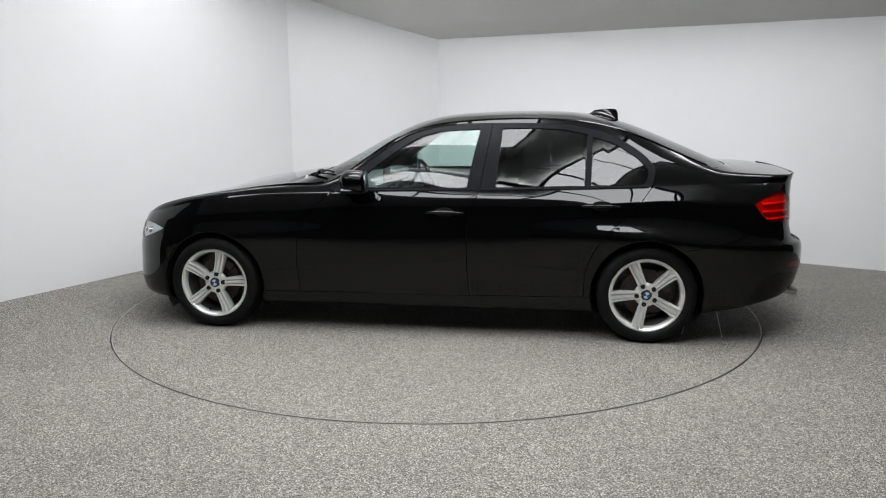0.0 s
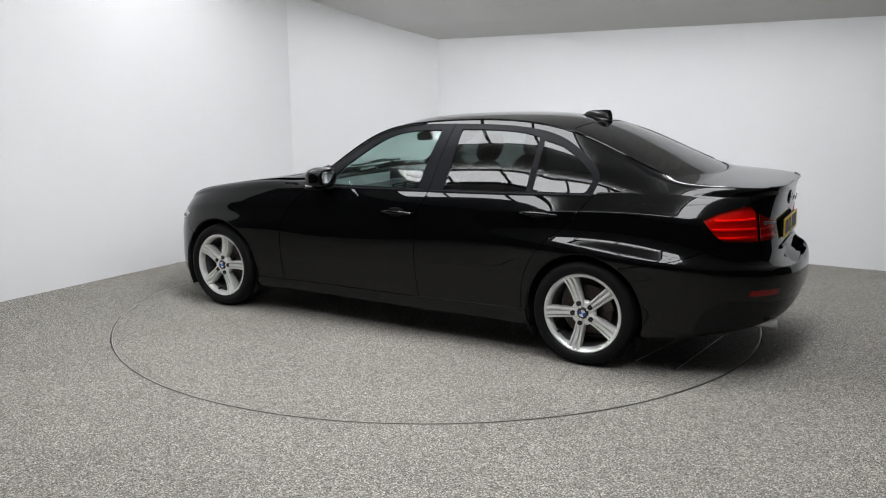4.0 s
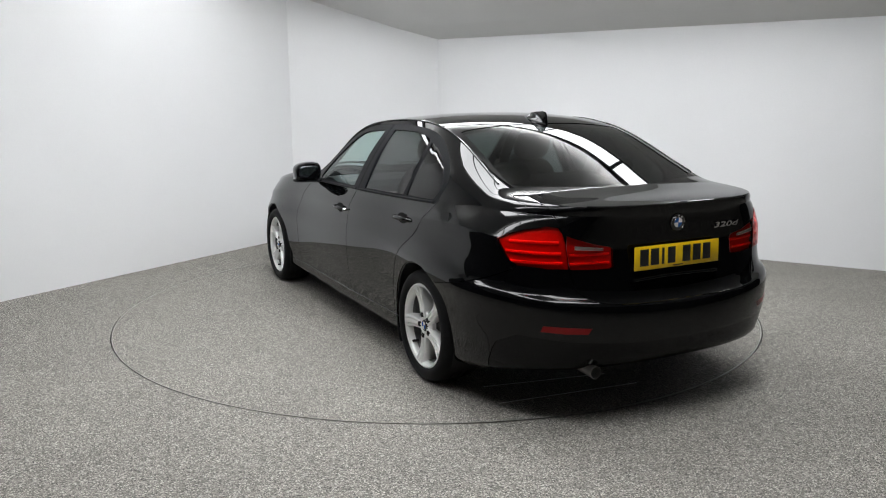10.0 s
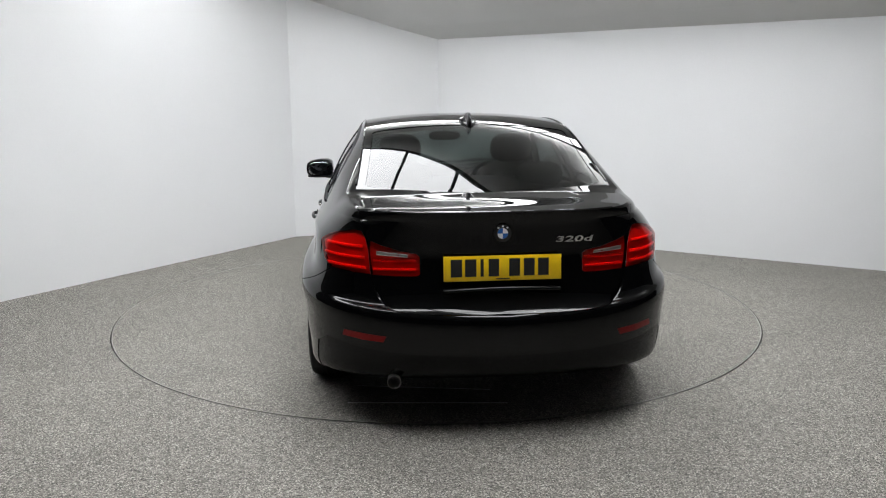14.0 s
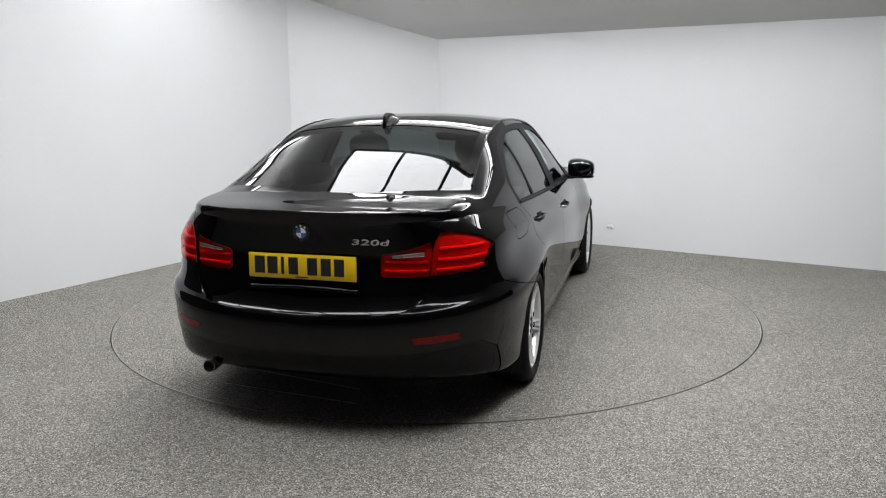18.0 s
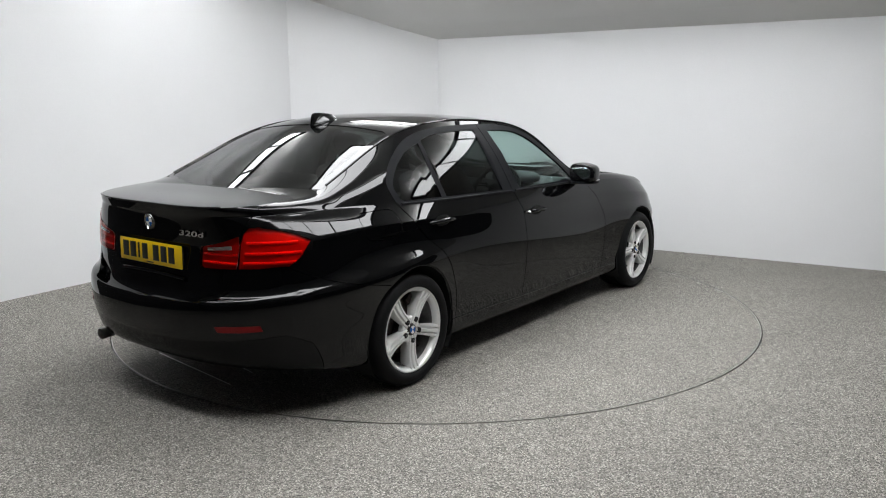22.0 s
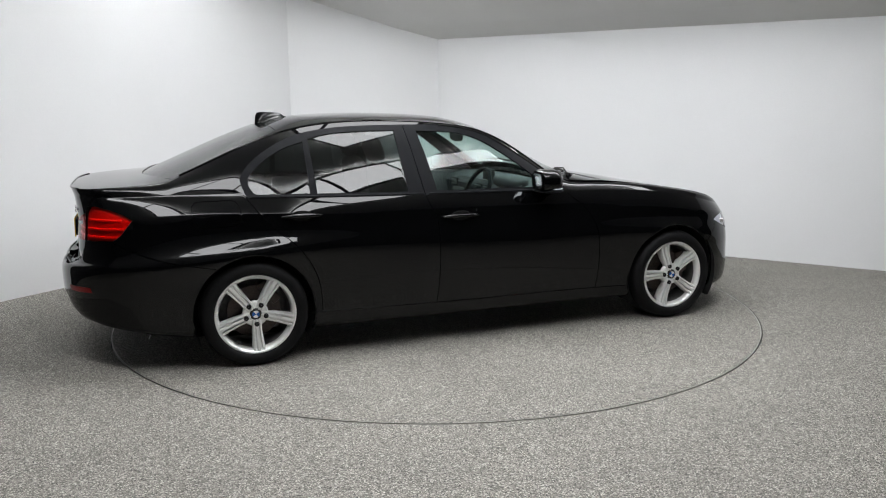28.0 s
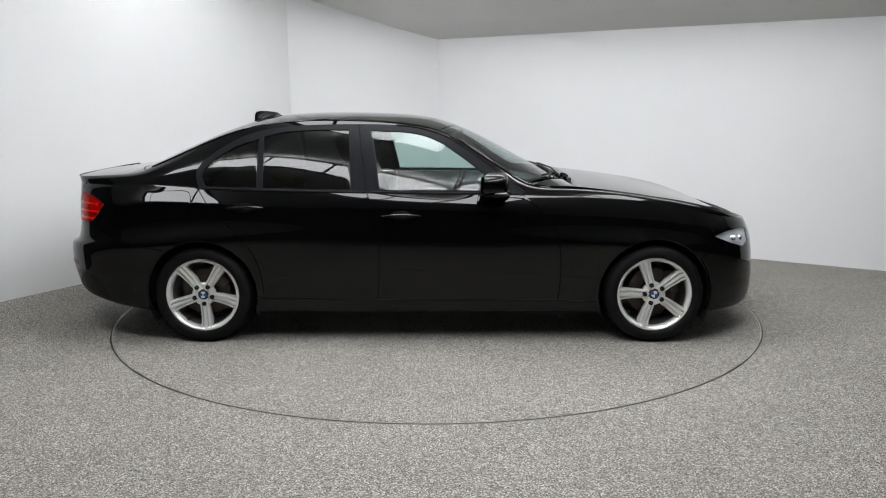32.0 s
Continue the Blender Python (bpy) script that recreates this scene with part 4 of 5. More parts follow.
def build_under():
    for x in (AXLE, -AXLE):
        for s in (1, -1):
            bm = bmesh.new()
            r = 0.352
            rows = []
            for y in (0.884, 0.80, 0.62):
                rows.append([bm.verts.new((x + r * math.cos(radians(a)), s * y, HUB_Z + 0.004 + r * math.sin(radians(a)))) for a in range(-30, 211, 8)])
            for p, q in zip(rows, rows[1:]):
                for i in range(len(p) - 1):
                    bm.faces.new((p[i], p[i + 1], q[i + 1], q[i]))
            bm.faces.new(rows[-1])
            part("wheel_arch_liner", bm, PLASTIC, car, "matte black wheel arch liner")
            # rolled lip of the arch, painted
            uv = np.array(find([("s", x + 0.345 * math.cos(radians(a)), HUB_Z + 0.004 + 0.345 * math.sin(radians(a))) for a in range(-18, 199, 6)]))
            pts = [(p[0], s * (p[1] - 0.010), p[2]) for p in skin(uv[:, 0], uv[:, 1])]
            part("arch_lip", tube(pts, 0.006, 8), PAINT, car)
    bm = bmesh.new()
    line = RAILS[0](np.linspace(0, 3, 90))
    ring = [bm.verts.new((p[0], p[1], p[2] + 0.004)) for p in line] + [bm.verts.new((p[0], -p[1], p[2] + 0.004)) for p in line[-2:0:-1]]
    n = len(line)
    for i in range(1, n - 2):
        bm.faces.new((ring[i], ring[i + 1], ring[-(i + 1)], ring[-i]))
    part("floor_pan", bm, PLASTIC, car, "matte black underbody")
    # rear mud corner and lower valance
    for s in (1, -1):
        part("mud_flap", box_bm((0.03, 0.12, 0.06), (-1.79, s * 0.76, 0.225), 0.008), PLASTIC, car, "small black plastic corner behind the wheel")


build_under()

# ---- trim, mirrors, handles ----


def skin_at(x, z, s):
    (u, v), = find([("s", x, z)])
    p, n = skin(u, v), skin_normal(np.array([u]), np.array([v]))[0]
    return Vector((p[0], s * p[1], p[2])), Vector((n[0], s * n[1], n[2]))


def build_handle(door, x, z, s):
    """A strap handle over a thin dark patch that stands for the scoop's shade."""
    p, n = skin_at(x, z, s)
    front, _ = skin_at(x + 0.1, z, s)
    rear, _ = skin_at(x - 0.1, z, s)
    along = (front - rear).normalized()
    up = n.cross(along) * (1 if s < 0 else -1)
    m = Matrix((along, n, up)).transposed().to_4x4()
    m.translation = p
    bm = egg((0.062, 0.003, 0.030), (-0.004, 0.0012, 0.004), 2.2)
    bmesh.ops.transform(bm, matrix=m, verts=bm.verts[:])
    part("handle_scoop_shade", bm, SEAL, door, "thin dark patch for the shade in the handle scoop")
    bm = bmesh.new()
    rows = []
    for i in range(25):
        t = i / 24 * 2 - 1
        bow = 0.030 * (1 - abs(t) ** 3.2) + 0.002
        half = 0.0125 * (1 - 0.35 * t * t) * (1 - max(0, abs(t) - 0.93) * 6)
        rows.append([bm.verts.new((t * 0.118, bow - 0.008 + 0.010 * math.cos(a), half * math.sin(a) + 0.005 * (1 - t * t))) for a in [2 * math.pi * k / 12 for k in range(12)]])
    for p_, q_ in zip(rows, rows[1:]):
        for k in range(12):
            j = (k + 1) % 12
            bm.faces.new((p_[k], p_[j], q_[j], q_[k]))
    bm.faces.new(rows[0]), bm.faces.new(rows[-1])
    bmesh.ops.transform(bm, matrix=m, verts=bm.verts[:])
    part("door_handle", bm, PAINT, door)
    if x > -0.5:
        bm = lathe([(0.001, 0.024), (0.006, 0.024), (0.0075, 0.02), (0.0075, 0.0)], 14)
        bmesh.ops.transform(bm, matrix=m @ Matrix.Translation((-0.118, 0.0, 0.003)), verts=bm.verts[:])
        part("lock_cylinder", bm, CHROME, door, "small chrome lock cylinder")


for s in (1, -1):
    build_handle(DOORS["f", s], -0.150, 0.795, s)
    build_handle(DOORS["r", s], -1.118, 0.846, s)


def build_mirror(s):
    """A door mirror: foot, rounded housing with a lower trim, indicator and glass."""
    foot = egg((0.075, 0.055, 0.022), (0.505, s * 0.845, 0.926), 2.4)
    mirror = part("door_mirror", foot, SATIN, car, "black door mirror")
    turn = Matrix.Rotation(radians(-6 * s), 4, "Z")
    bm = egg((0.084, 0.098, 0.068), (0.478, s * 0.925, 0.987), 3.8, turn=turn)
    for v in bm.verts:
        # cut the rear face flat, round the nose, narrow the outer end
        back = 0.405 + 0.012 * (v.co.z - 0.985) / 0.07
        k = (abs(v.co.y) - 0.925) / 0.098
        v.co.z = 0.985 + (v.co.z - 0.985) * (1 - 0.16 * max(k, 0)) - 0.004 * k
        v.co.x = max(v.co.x - 0.02 * max(k, 0), back)
    part("mirror_housing", bm, PAINT, mirror, "glossy black mirror housing")
    bm = egg((0.002, 0.080, 0.047), (0.4035, s * 0.926, 0.985), 3.2, turn=Matrix.Rotation(radians(7 * s), 4, "Z"))
    part("mirror_glass", bm, MIRROR, mirror, "silver mirror glass")
    bm = egg((0.080, 0.094, 0.011), (0.482, s * 0.925, 0.925), 3.0, turn=turn)
    part("lower_trim", bm, SATIN, mirror, "satin black lower mirror trim")
    bm = egg((0.046, 0.040, 0.006), (0.505, s * 0.975, 0.940), 2.6, turn=turn)
    part("indicator", bm, WHITE, mirror, "slim clear indicator strip")
    mirror.location = (-0.065, 0, 0.006)


for s in (1, -1):
    build_mirror(s)


def skin_tube(pts, s, r, material, name, parent, label="", lift=0.0):
    uv = np.array(find(pts))
    p, n = skin(uv[:, 0], uv[:, 1]), skin_normal(uv[:, 0], uv[:, 1])
    q = (p + n * lift) * (1, s, 1)
    return part(name, tube(q, r, 8), material, parent, label)


for s in (1, -1):
    # bright-edged rubber strip under the panes, pillar divider
    skin_tube(smooth_line(S((0.57, 0.920), (0.2, 0.928), (-0.34, 0.938)), 0.04), s, 0.0075, SATIN, "waist_strip", DOORS["f", s], "satin black waist strip", 0.001)
    skin_tube(smooth_line(S((-0.375, 0.938), (-0.9, 0.948), (-1.39, 0.962)), 0.04), s, 0.0075, SATIN, "waist_strip", DOORS["r", s], "satin black waist strip", 0.001)
    skin_tube(FRAME[0:30], s, 0.006, SEAL, "window_seal", car, "black rubber window seal", 0.0)

def build_roof_lines():
    """Gloss beads added for edge highlights; two wipers at the foot of the windscreen."""
    for s in (1, -1):
        line = EDGE(np.linspace(1.24, 2.06, 90))
        part("roof_highlight_bead", tube([(p[0], s * (p[1] + 0.001), p[2] + 0.0005) for p in line], 0.0055, 8), PAINT, car, "narrow gloss black bead added for the roof edge highlight")
        # thin bead added only to catch a bright line along the sill
        skin_tube(LINE_SILL, s, 0.0045, PAINT, "sill_highlight_bead", car, "narrow gloss bead added for the sill's bright line", -0.001)
    # bead laid on the boot's trailing edge to draw its highlight
    lip = EDGE(np.linspace(2.56, 3.0, 50))
    lip = [(p[0] - 0.001, p[1], p[2] + 0.0005) for p in lip] + [(p[0] - 0.001, -p[1], p[2] + 0.0005) for p in lip[-2::-1]]
    part("boot_highlight_bead", tube(lip, 0.0050, 8), PAINT, car, "gloss black bead added for the highlight on the boot's trailing edge")
    for y0, y1 in ((-0.52, 0.02), (0.10, 0.60)):
        pts = []
        for k in range(14):
            y = y0 + (y1 - y0) * k / 13
            x = 0.885 - 0.28 * (y / 0.72) ** 2 - 0.05 * k / 13
            pts.append((x, y, float(top(np.array([x]), np.array([y]))[0]) + 0.012))
        blade = part("wiper", tube(pts, 0.007, 6), PLASTIC, car, "black windscreen wiper")
        part("wiper_arm", tube([(pts[0][0] + 0.045, pts[0][1] + 0.02, pts[0][2] - 0.02), (pts[3][0] + 0.02, pts[3][1], pts[3][2] + 0.012), (pts[7][0] + 0.003, pts[7][1], pts[7][2] + 0.009)], 0.006, 6), PLASTIC, blade)


build_roof_lines()

# ---- roof fin, plate, badge, lettering, exhaust ----


def build_fin():
    """A shark-fin aerial: a broad rounded foot that narrows into a blade with a steep rear edge."""
    bm = bmesh.new()
    rows = []
    for i in range(17):
        t = i / 16
        x = -1.045 - 0.205 * t
        z = float(top(np.array([x]), np.array([0.0]))[0]) - 0.003
        foot = 0.050 * math.sin(math.pi * min(1, 0.04 + 0.96 * t)) ** 0.55
        low = 0.030 * math.sin(math.pi * min(0.985, 0.02 + 0.95 * t)) ** 0.6
        high = 0.012 + 0.056 * min(1, t / 0.78) ** 0.75 if t < 0.86 else 0.068 * (1 - ((t - 0.86) / 0.14) ** 2.2 * 0.97)
        high = max(high * min(1, t * 6), 0.001)
        prof = [(foot, 0.0), (foot * 0.96, low * 0.30), (foot * 0.80, low * 0.58), (foot * 0.48, min(low * 0.82, high * 0.9)), (0.011 + 0.10 * foot, min(low, high * 0.93)), (0.008, low + (high - low) * 0.5 if high > low else high * 0.95), (0.006, high * 0.97), (0.003, high)]
        ring = [(w, h) for w, h in prof] + [(-w, h) for w, h in prof[::-1]]
        rows.append([bm.verts.new((x - 0.012 * h / 0.068 * t, w, z + h)) for w, h in ring])
    for p, q in zip(rows, rows[1:]):
        for c in range(len(p) - 1):
            bm.faces.new((p[c], p[c + 1], q[c + 1], q[c]))
    bm.faces.new(rows[0]), bm.faces.new(rows[-1])
    part("roof_fin", bm, PAINT, car, "glossy black shark-fin roof aerial", angle=30)


build_fin()


def rear_face(y, z):
    """A point of the tail and the outward normal, from the rear."""
    (u, v), = find([("r", max(abs(y), 0.004), z)])
    p, n = skin(u, v), skin_normal(np.array([u]), np.array([v]))[0]
    s = 1 if y >= 0 else -1
    return Vector((p[0], s * p[1] if abs(y) > 0.004 else 0, p[2])), Vector((n[0], s * n[1], n[2]))


def build_rear_trim():
    # plate: yellow board that leans with the lid; unreadable bars stand for its characters
    z0 = 0.7695
    m = Matrix.Translation((-2.350, 0, z0)) @ Matrix.Rotation(radians(1.5), 4, "Y")
    bm = box_bm((0.006, 0.522, 0.112), (0, 0, 0), 0.004)
    bmesh.ops.transform(bm, matrix=m, verts=bm.verts[:])
    plate = part("number_plate", bm, YELLOW, car, "yellow rear number plate with black characters")
    slots = [0.205, 0.142, 0.092, 0.040, -0.052, -0.117, -0.180]
    widths = [0.050, 0.050, 0.014, 0.046, 0.048, 0.048, 0.048]
    for y, w in zip(slots, widths):
        bm = box_bm((0.002, w, 0.078), (-0.0037, y, 0.003), 0.0008)
        bmesh.ops.transform(bm, matrix=m, verts=bm.verts[:])
        part("plate_character", bm, INK, plate, "plain black bar on the plate")
    bm = box_bm((0.002, 0.06, 0.005), (-0.0037, 0, -0.047))
    bmesh.ops.transform(bm, matrix=m, verts=bm.verts[:])
    part("plate_imprint", bm, INK, plate, "small dark imprint bar")
    bm = box_bm((0.016, 0.50, 0.095), (0.011, 0, 0), 0.005)
    bmesh.ops.transform(bm, matrix=m, verts=bm.verts[:])
    part("plate_holder", bm, PLASTIC, plate, "black plate holder")
    # round badge
    p, n = rear_face(0.0, 0.9195)
    n = Vector((n.x, 0, n.z)).normalized()
    m = Matrix((Vector((0, -1, 0)), n.cross(Vector((0, -1, 0))), n)).transposed().to_4x4()
    m.translation = p
    bm = lathe([(0.001, 0.006), (0.022, 0.006), (0.024, 0.007), (0.037, 0.005), (0.040, 0.003), (0.041, -0.004)], 40, "Z")
    bmesh.ops.transform(bm, matrix=m, verts=bm.verts[:])
    badge = part("boot_badge", bm, INK, car, "round badge with blue and white quarters")
    quarter_disc(badge, m @ Matrix.Translation((0, 0, 0.0085)), 0.0235)
    for r in (0.0245, 0.0395):
        bm = lathe([(r - 0.0012, 0.006), (r, 0.0085), (r + 0.0012, 0.006)], 40, "Z", False)
        bmesh.ops.transform(bm, matrix=m, verts=bm.verts[:])
        part("badge_ring", bm, CHROME, badge, "thin chrome ring")
    for k in range(3):
        a = radians(90 + (k - 1) * 38)
        bm = box_bm((0.008, 0.007, 0.001), (0.032 * math.cos(a), 0.032 * math.sin(a), 0.007), turn=Matrix.Rotation(a - math.pi / 2, 4, "Z"))
        bmesh.ops.transform(bm, matrix=m, verts=bm.verts[:])
        part("badge_mark", bm, WHITE, badge, "small plain mark", smooth=False)
    # raised characters on the lid
    curve = bpy.data.curves.new("model_lettering", "FONT")
    curve.body, curve.size, curve.extrude, curve.align_x, curve.align_y = "320d", 0.058, 0.0025, "CENTER", "CENTER"
    curve.offset = 0.0012
    curve.space_character, curve.shear = 1.05, 0.12
    text = new("lettering_source", curve)
    me = bpy.data.meshes.new_from_object(text)
    bpy.data.objects.remove(text)
    p, n = rear_face(-0.318, 0.889)
    n2 = Vector((n.x, n.y, n.z)).normalized()
    right = Vector((0, 0, 1)).cross(n2).normalized()
    m = Matrix((right, n2.cross(right), n2)).transposed().to_4x4()
    m.translation = p + n2 * 0.006
    me.transform(m @ Matrix.Diagonal((1.42, 0.62, 1, 1)))
    me.materials.clear()
    me.materials.append(CHROME)
    text = new("model_lettering", me)
    text.parent = car
    tagged(text, "raised chrome model characters on the boot lid")
    # tube for the grip recess highlight under the plate, spoiler crease, exhaust
    line = []
    for y in np.linspace(-0.26, 0.26, 24):
        p, n = rear_face(float(y), 0.675 - 0.10 * y * y)
        line.append(p - n * (float(lid_sink(np.array([[0, 0, p.z]]))[0]) - 0.001))
    part("grip_highlight", tube(line, 0.012, 12), PAINT, BOOT_FACE, "gloss tube that draws the boot grip's highlight")
    # rounded top edge of the bumper under the lid
    edge = [skin(u, v) for u, v in find(LINE_TRUNK)]
    edge = [Vector(p) for p in edge if p[2] < 0.70]
    edge = edge + [Vector((p.x, -p.y, p.z)) for p in edge[::-1]]
    part("bumper_edge", tube([p + Vector((0.003, 0, -0.004)) for p in edge if abs(p.y) > 0.002], 0.0055, 8), PAINT, REAR_BUMPER)
    m = Matrix.Translation((-2.338, 0.485, 0.273)) @ Matrix.Rotation(radians(180), 4, "Z")
    bm = lathe([(0.022, -0.09), (0.026, -0.02), (0.028, 0.0), (0.0295, 0.035), (0.0305, 0.040), (0.0285, 0.041), (0.0265, 0.034), (0.026, 0.0), (0.021, -0.06), (0.001, -0.065)], 40, "X")
    bmesh.ops.transform(bm, matrix=m, verts=bm.verts[:])
    part("exhaust_tip", bm, METAL, car, "round steel exhaust tip")


build_rear_trim()


def build_lamp_insides():
    """Light bands and the reversing window, laid on the lenses."""
    def on_lens(y, z, s, lift):
        p, n = rear_face(float(y), float(z))
        return (p[0] + n[0] * lift, s * (p[1] + n[1] * lift), p[2] + n[2] * lift)

    for s in (1, -1):
        for z, y0, y1 in ((0.862, 0.612, 0.770), (0.812, 0.605, 0.785), (0.768, 0.600, 0.780)):
            pts = [on_lens(y, z + 0.02 * (y - y0), s, -0.008) for y in np.linspace(y0, y1, 14)]
            part("light_band", tube(pts, 0.0075, 8), RED_BAND, LAMPS["out", s], "bright light guide behind the lens")
        for z, y0, y1 in ((0.803, 0.378, 0.568), (0.764, 0.378, 0.568)):
            pts = [on_lens(y, z, s, -0.012) for y in np.linspace(y0, y1, 12)]
            part("light_band", tube(pts, 0.0065, 8), RED_BAND, LAMPS["in", s], "bright light guide behind the lens")
        # reversing window: a sloped clear strip in a grey surround
        low = lambda y: 0.821 + 0.07 * (y - 0.415)
        high = lambda y: 0.831 + 0.11 * (y - 0.415)
        ys = np.linspace(0.415, 0.548, 10)
        bm = bmesh.new()
        rows = [[bm.verts.new(on_lens(y, z(y), s, 0.0045)) for z in (low, high)] for y in ys]
        back = [[bm.verts.new(on_lens(y, z(y), s, -0.004)) for z in (low, high)] for y in ys]
        for i in range(len(ys) - 1):
            bm.faces.new((rows[i][0], rows[i + 1][0], rows[i + 1][1], rows[i][1]))
            for k in (0, 1):
                bm.faces.new((rows[i][k], back[i][k], back[i + 1][k], rows[i + 1][k]))
        reverse = part("reversing_lamp", bm, SMOKE, LAMPS["in", s], "clear reversing lamp window")
        loop = [on_lens(y, low(y), s, 0.0045) for y in ys] + [on_lens(y, high(y), s, 0.0045) for y in ys[::-1]]
        part("reversing_surround", tube(loop, 0.0013, 6, True), METAL, reverse, "thin grey surround")
        # headlamp: two round projectors behind the lens
        for x, y, z in ((1.925, 0.725, 0.628), (1.985, 0.655, 0.618)):
            bm = lathe([(0.001, 0.012), (0.015, 0.009), (0.019, 0.0), (0.021, -0.03)], 24, "X")
            bmesh.ops.transform(bm, matrix=Matrix.Translation((x, s * y, z)) @ Matrix.Rotation(radians(35 * s), 4, "Z"), verts=bm.verts[:])
            part("projector", bm, CHROME, LAMPS["head", s], "round chrome projector")


build_lamp_insides()

# ---- cabin ----


def build_seat(x, y, parent):
    lean = Matrix.Rotation(radians(-20), 4, "Y")
    seat = part("front_seat", egg((0.26, 0.25, 0.10), (x, y, 0.46), 3.2), LEATHER, parent, "charcoal cloth front seat")
    part("seat_back", egg((0.085, 0.245, 0.34), (x - 0.30, y, 0.78), 3.0, turn=lean), LEATHER, seat)
    part("headrest", egg((0.050, 0.135, 0.095), (x - 0.435, y, 1.185), 2.8, turn=lean), LEATHER, seat)
    for d in (-0.05, 0.05):
        part("headrest_post", tube([(x - 0.40, y + d, 1.05), (x - 0.43, y + d, 1.14)], 0.006), METAL, seat, "steel headrest post")


def build_cabin():
    part("cabin_floor", box_bm((2.4, 1.36, 0.03), (-0.45, 0, 0.27), 0.01), DASH, car, "dark carpeted cabin floor")
    build_seat(-0.12, 0.36, car)
    build_seat(-0.12, -0.36, car)
    bench = part("rear_bench", egg((0.27, 0.64, 0.12), (-0.98, 0, 0.50), 3.4), LEATHER, car, "charcoal cloth rear bench")
    part("bench_back", egg((0.09, 0.62, 0.30), (-1.30, 0, 0.80), 3.4, turn=Matrix.Rotation(radians(-24), 4, "Y")), LEATHER, bench)
    for y in (0.36, -0.36):
        part("rear_headrest", egg((0.045, 0.13, 0.075), (-1.42, y, 1.085), 2.8, turn=Matrix.Rotation(radians(-20), 4, "Y")), LEATHER, bench)
    part("parcel_shelf", box_bm((0.42, 1.16, 0.03), (-1.66, 0, 0.985), 0.01), DASH, car, "dark parcel shelf behind the rear seats")
    # dashboard
    bm = bmesh.new()
    prof = [(0.40, 0.40), (0.33, 0.60), (0.36, 0.78), (0.34, 0.86), (0.37, 0.905), (0.48, 0.93), (0.64, 0.93), (0.84, 0.895), (0.84, 0.40)]
    rows = [[bm.verts.new((px + (0.05 * (1 - (y / 0.7) ** 2) if px < 0.7 else 0), y, pz)) for px, pz in prof] for y in np.linspace(-0.70, 0.70, 15)]
    for p, q in zip(rows, rows[1:]):
        for i in range(len(prof)):
            j = (i + 1) % len(prof)
            bm.faces.new((p[i], p[j], q[j], q[i]))
    bm.faces.new(rows[0]), bm.faces.new(rows[-1])
    dash = part("dashboard", bm, DASH, car, "dark grey dashboard")
    part("instrument_hood", egg((0.09, 0.19, 0.05), (0.42, -0.36, 0.935), 2.6), DASH, dash)
    part("dash_trim", box_bm((0.012, 1.24, 0.035), (0.372, 0, 0.80), 0.004), SILVER_TRIM, dash, "brushed silver dash trim")
    for y in (0.56, 0.08, -0.08, -0.60):
        vent = part("air_vent", box_bm((0.014, 0.12, 0.06), (0.370, y, 0.855), 0.006), SEAL, dash, "dark air vent")
        for k in range(3):
            part("vent_slat", box_bm((0.012, 0.105, 0.005), (0.362, y, 0.84 + 0.015 * k)), SILVER_TRIM, vent, smooth=False)
    part("info_screen", box_bm((0.012, 0.20, 0.085), (0.415, 0, 0.955), 0.006), INK, dash, "black dash-top screen")
    # steering wheel, on the right-hand seat's side
    tilt = Matrix.Translation((0.16, -0.36, 0.86)) @ Matrix.Rotation(radians(-66), 4, "Y")
    bm = bmesh.new()
    for i in range(40):
        a = 2 * math.pi * i / 40
        c = Vector((0.182 * math.cos(a), 0.182 * math.sin(a), 0))
        for k in range(10):
            b = 2 * math.pi * k / 10
            bm.verts.new(c + 0.0155 * (math.cos(b) * c.normalized() + math.sin(b) * Vector((0, 0, 1))))
    bm.verts.ensure_lookup_table()
    for i in range(40):
        for k in range(10):
            i2, k2 = (i + 1) % 40, (k + 1) % 10
            bm.faces.new((bm.verts[i * 10 + k], bm.verts[i2 * 10 + k], bm.verts[i2 * 10 + k2], bm.verts[i * 10 + k2]))
    bmesh.ops.transform(bm, matrix=tilt, verts=bm.verts[:])
    wheel = part("steering_wheel", bm, SATIN, car, "black three-spoke steering wheel")
    bm = egg((0.06, 0.07, 0.03), (0, 0, -0.01), 2.4)
    bmesh.ops.transform(bm, matrix=tilt, verts=bm.verts[:])
    part("wheel_boss", bm, SATIN, wheel)
    for a in (90, 270, 180):
        d = Vector((math.cos(radians(a)), math.sin(radians(a)), 0))
        bm = box_bm((0.13, 0.035, 0.014), (0.115, 0, -0.005), 0.005, turn=None)
        bmesh.ops.transform(bm, matrix=tilt @ Matrix.Rotation(radians(a), 4, "Z"), verts=bm.verts[:])
        part("wheel_spoke", bm, SILVER_TRIM, wheel, "silver spoke trim")
    part("steering_column", tube([(0.20, -0.36, 0.845), (0.42, -0.36, 0.75)], 0.035, 12), PLASTIC, wheel)
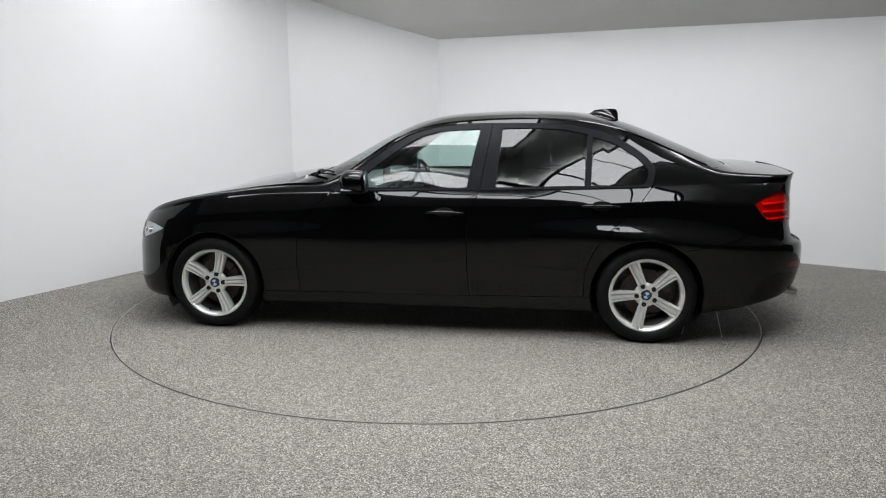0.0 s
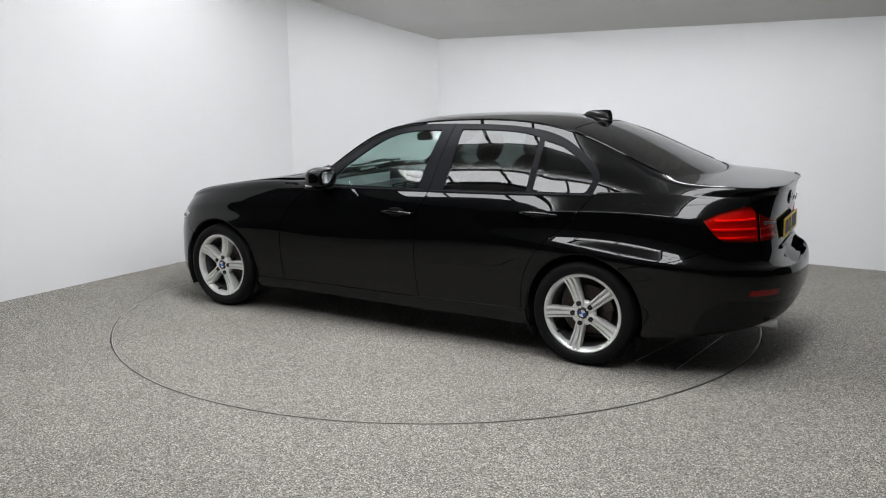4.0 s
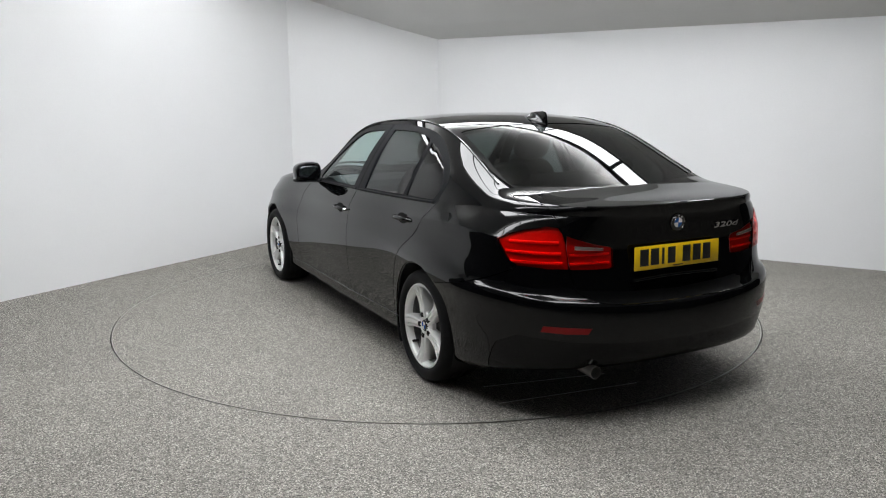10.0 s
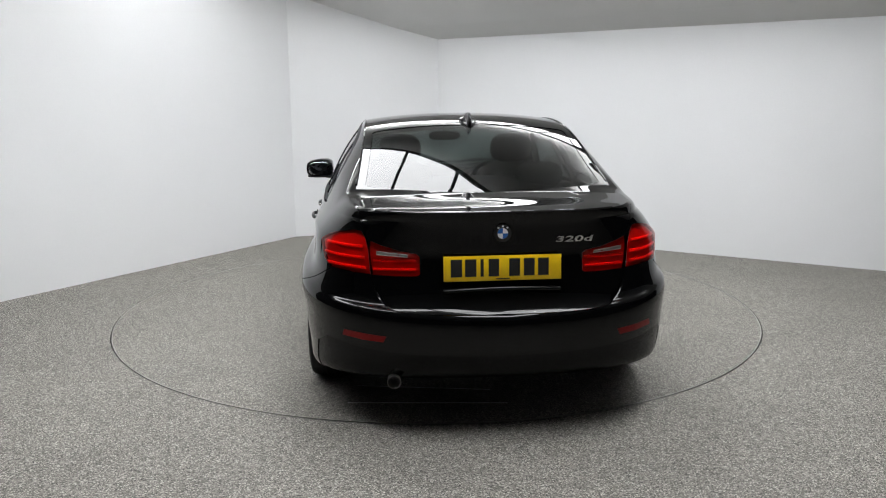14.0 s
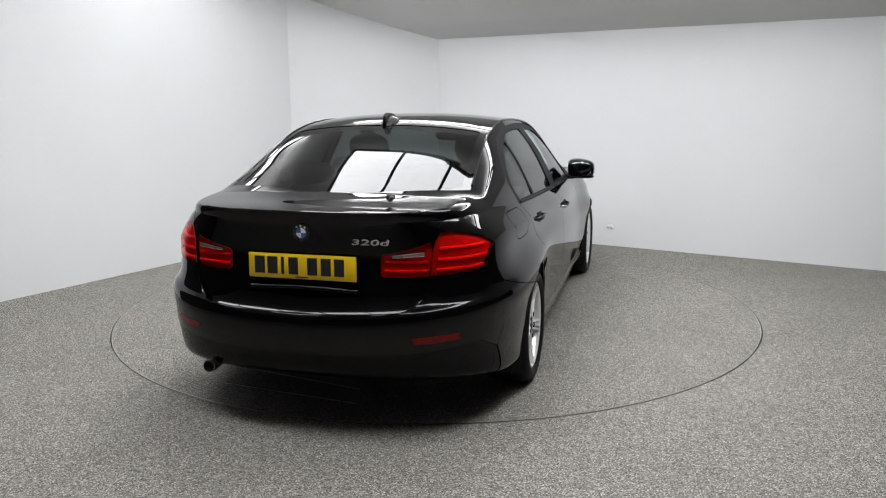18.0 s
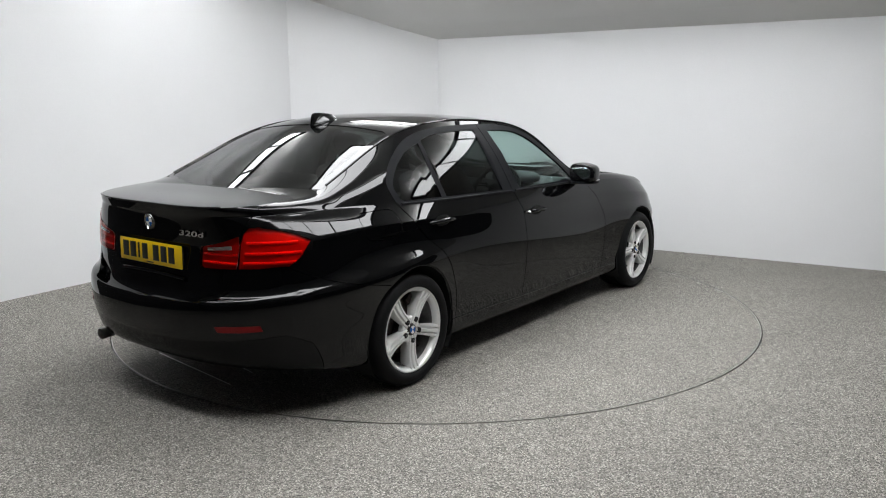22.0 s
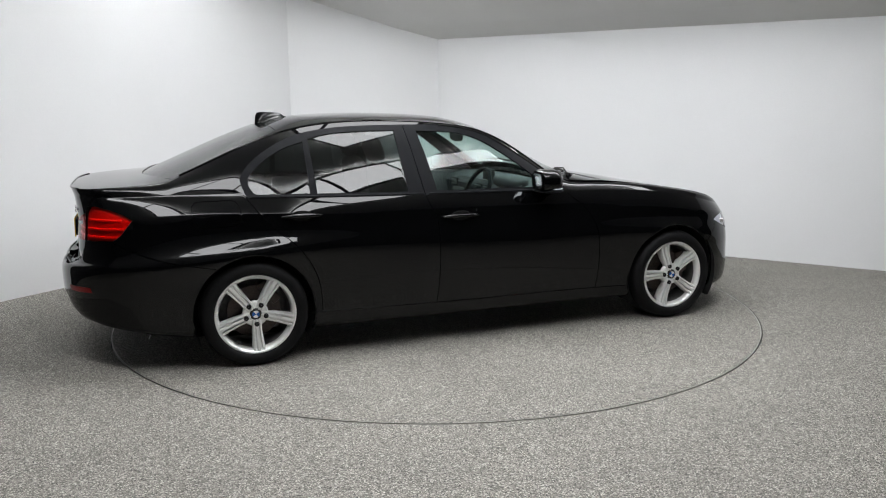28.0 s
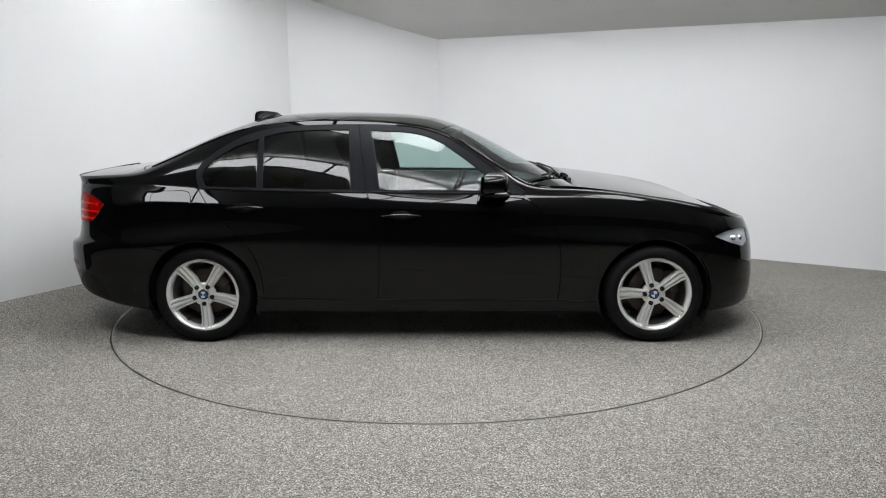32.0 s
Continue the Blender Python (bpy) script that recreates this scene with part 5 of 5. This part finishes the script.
    # inside mirror, sun visors, pillars and door cards
    mirror = part("inside_mirror", egg((0.016, 0.115, 0.034), (0.16, 0, 1.235), 3.0, turn=Matrix.Rotation(radians(-8), 4, "Y")), PLASTIC, car, "black inside mirror on the windscreen")
    part("mirror_stem", tube([(0.175, 0, 1.25), (0.23, 0, 1.285)], 0.010), PLASTIC, mirror)
    for s in (1, -1):
        for x0, x1, door in ((0.56, -0.30, DOORS["f", s]), (-0.34, -1.05, DOORS["r", s])):
            bm = bmesh.new()
            rows = []
            for x in np.linspace(x0, x1, 9):
                rows.append([bm.verts.new((x, s * yy, zz)) for zz, yy in ((0.30, 0.70), (0.52, 0.70), (0.60, 0.66), (0.66, 0.66), (0.70, 0.715), (0.86, 0.735), (0.925, 0.765), (0.930, 0.80))])
            for p, q in zip(rows, rows[1:]):
                for i in range(7):
                    bm.faces.new((p[i], p[i + 1], q[i + 1], q[i]))
            part("door_card", bm, DASH, door, "dark grey inner door trim")
            part("pull_trim", box_bm((abs(x1 - x0) * 0.7, 0.012, 0.03), ((x0 + x1) / 2, s * 0.70, 0.745), 0.004), SILVER_TRIM, door, "brushed silver door trim")
    # roof lining, a little under the roof
    bm = bmesh.new()
    xs, ys = np.linspace(0.10, -1.18, 14), np.linspace(-1, 1, 15)
    rows = [[bm.verts.new((x, t * (float(edge_y(x)) - 0.045), float(top(np.array([x]), np.array([t * (edge_y(x) - 0.045)]))[0]) - 0.035)) for t in ys] for x in xs]
    for p, q in zip(rows, rows[1:]):
        for i in range(len(ys) - 1):
            bm.faces.new((p[i], p[i + 1], q[i + 1], q[i]))
    part("roof_lining", bm, HEADLINER, car, "pale grey cloth roof lining")


build_cabin()


def motions():
    """The turntable turns at a steady pace and carries the car with it."""
    times = [t * 2.0 for t in range(17)]
    walk(turntable, [(t, pose(0, 0, 0, 0, 0, TURN_START - TURN_RATE * t)) for t in times])
    walk(car, [(t, pose(0, 0, 0, 0, 0, TURN_START - TURN_RATE * t) @ pose(-0.0317, -0.0753, 0)) for t in times])


motions()
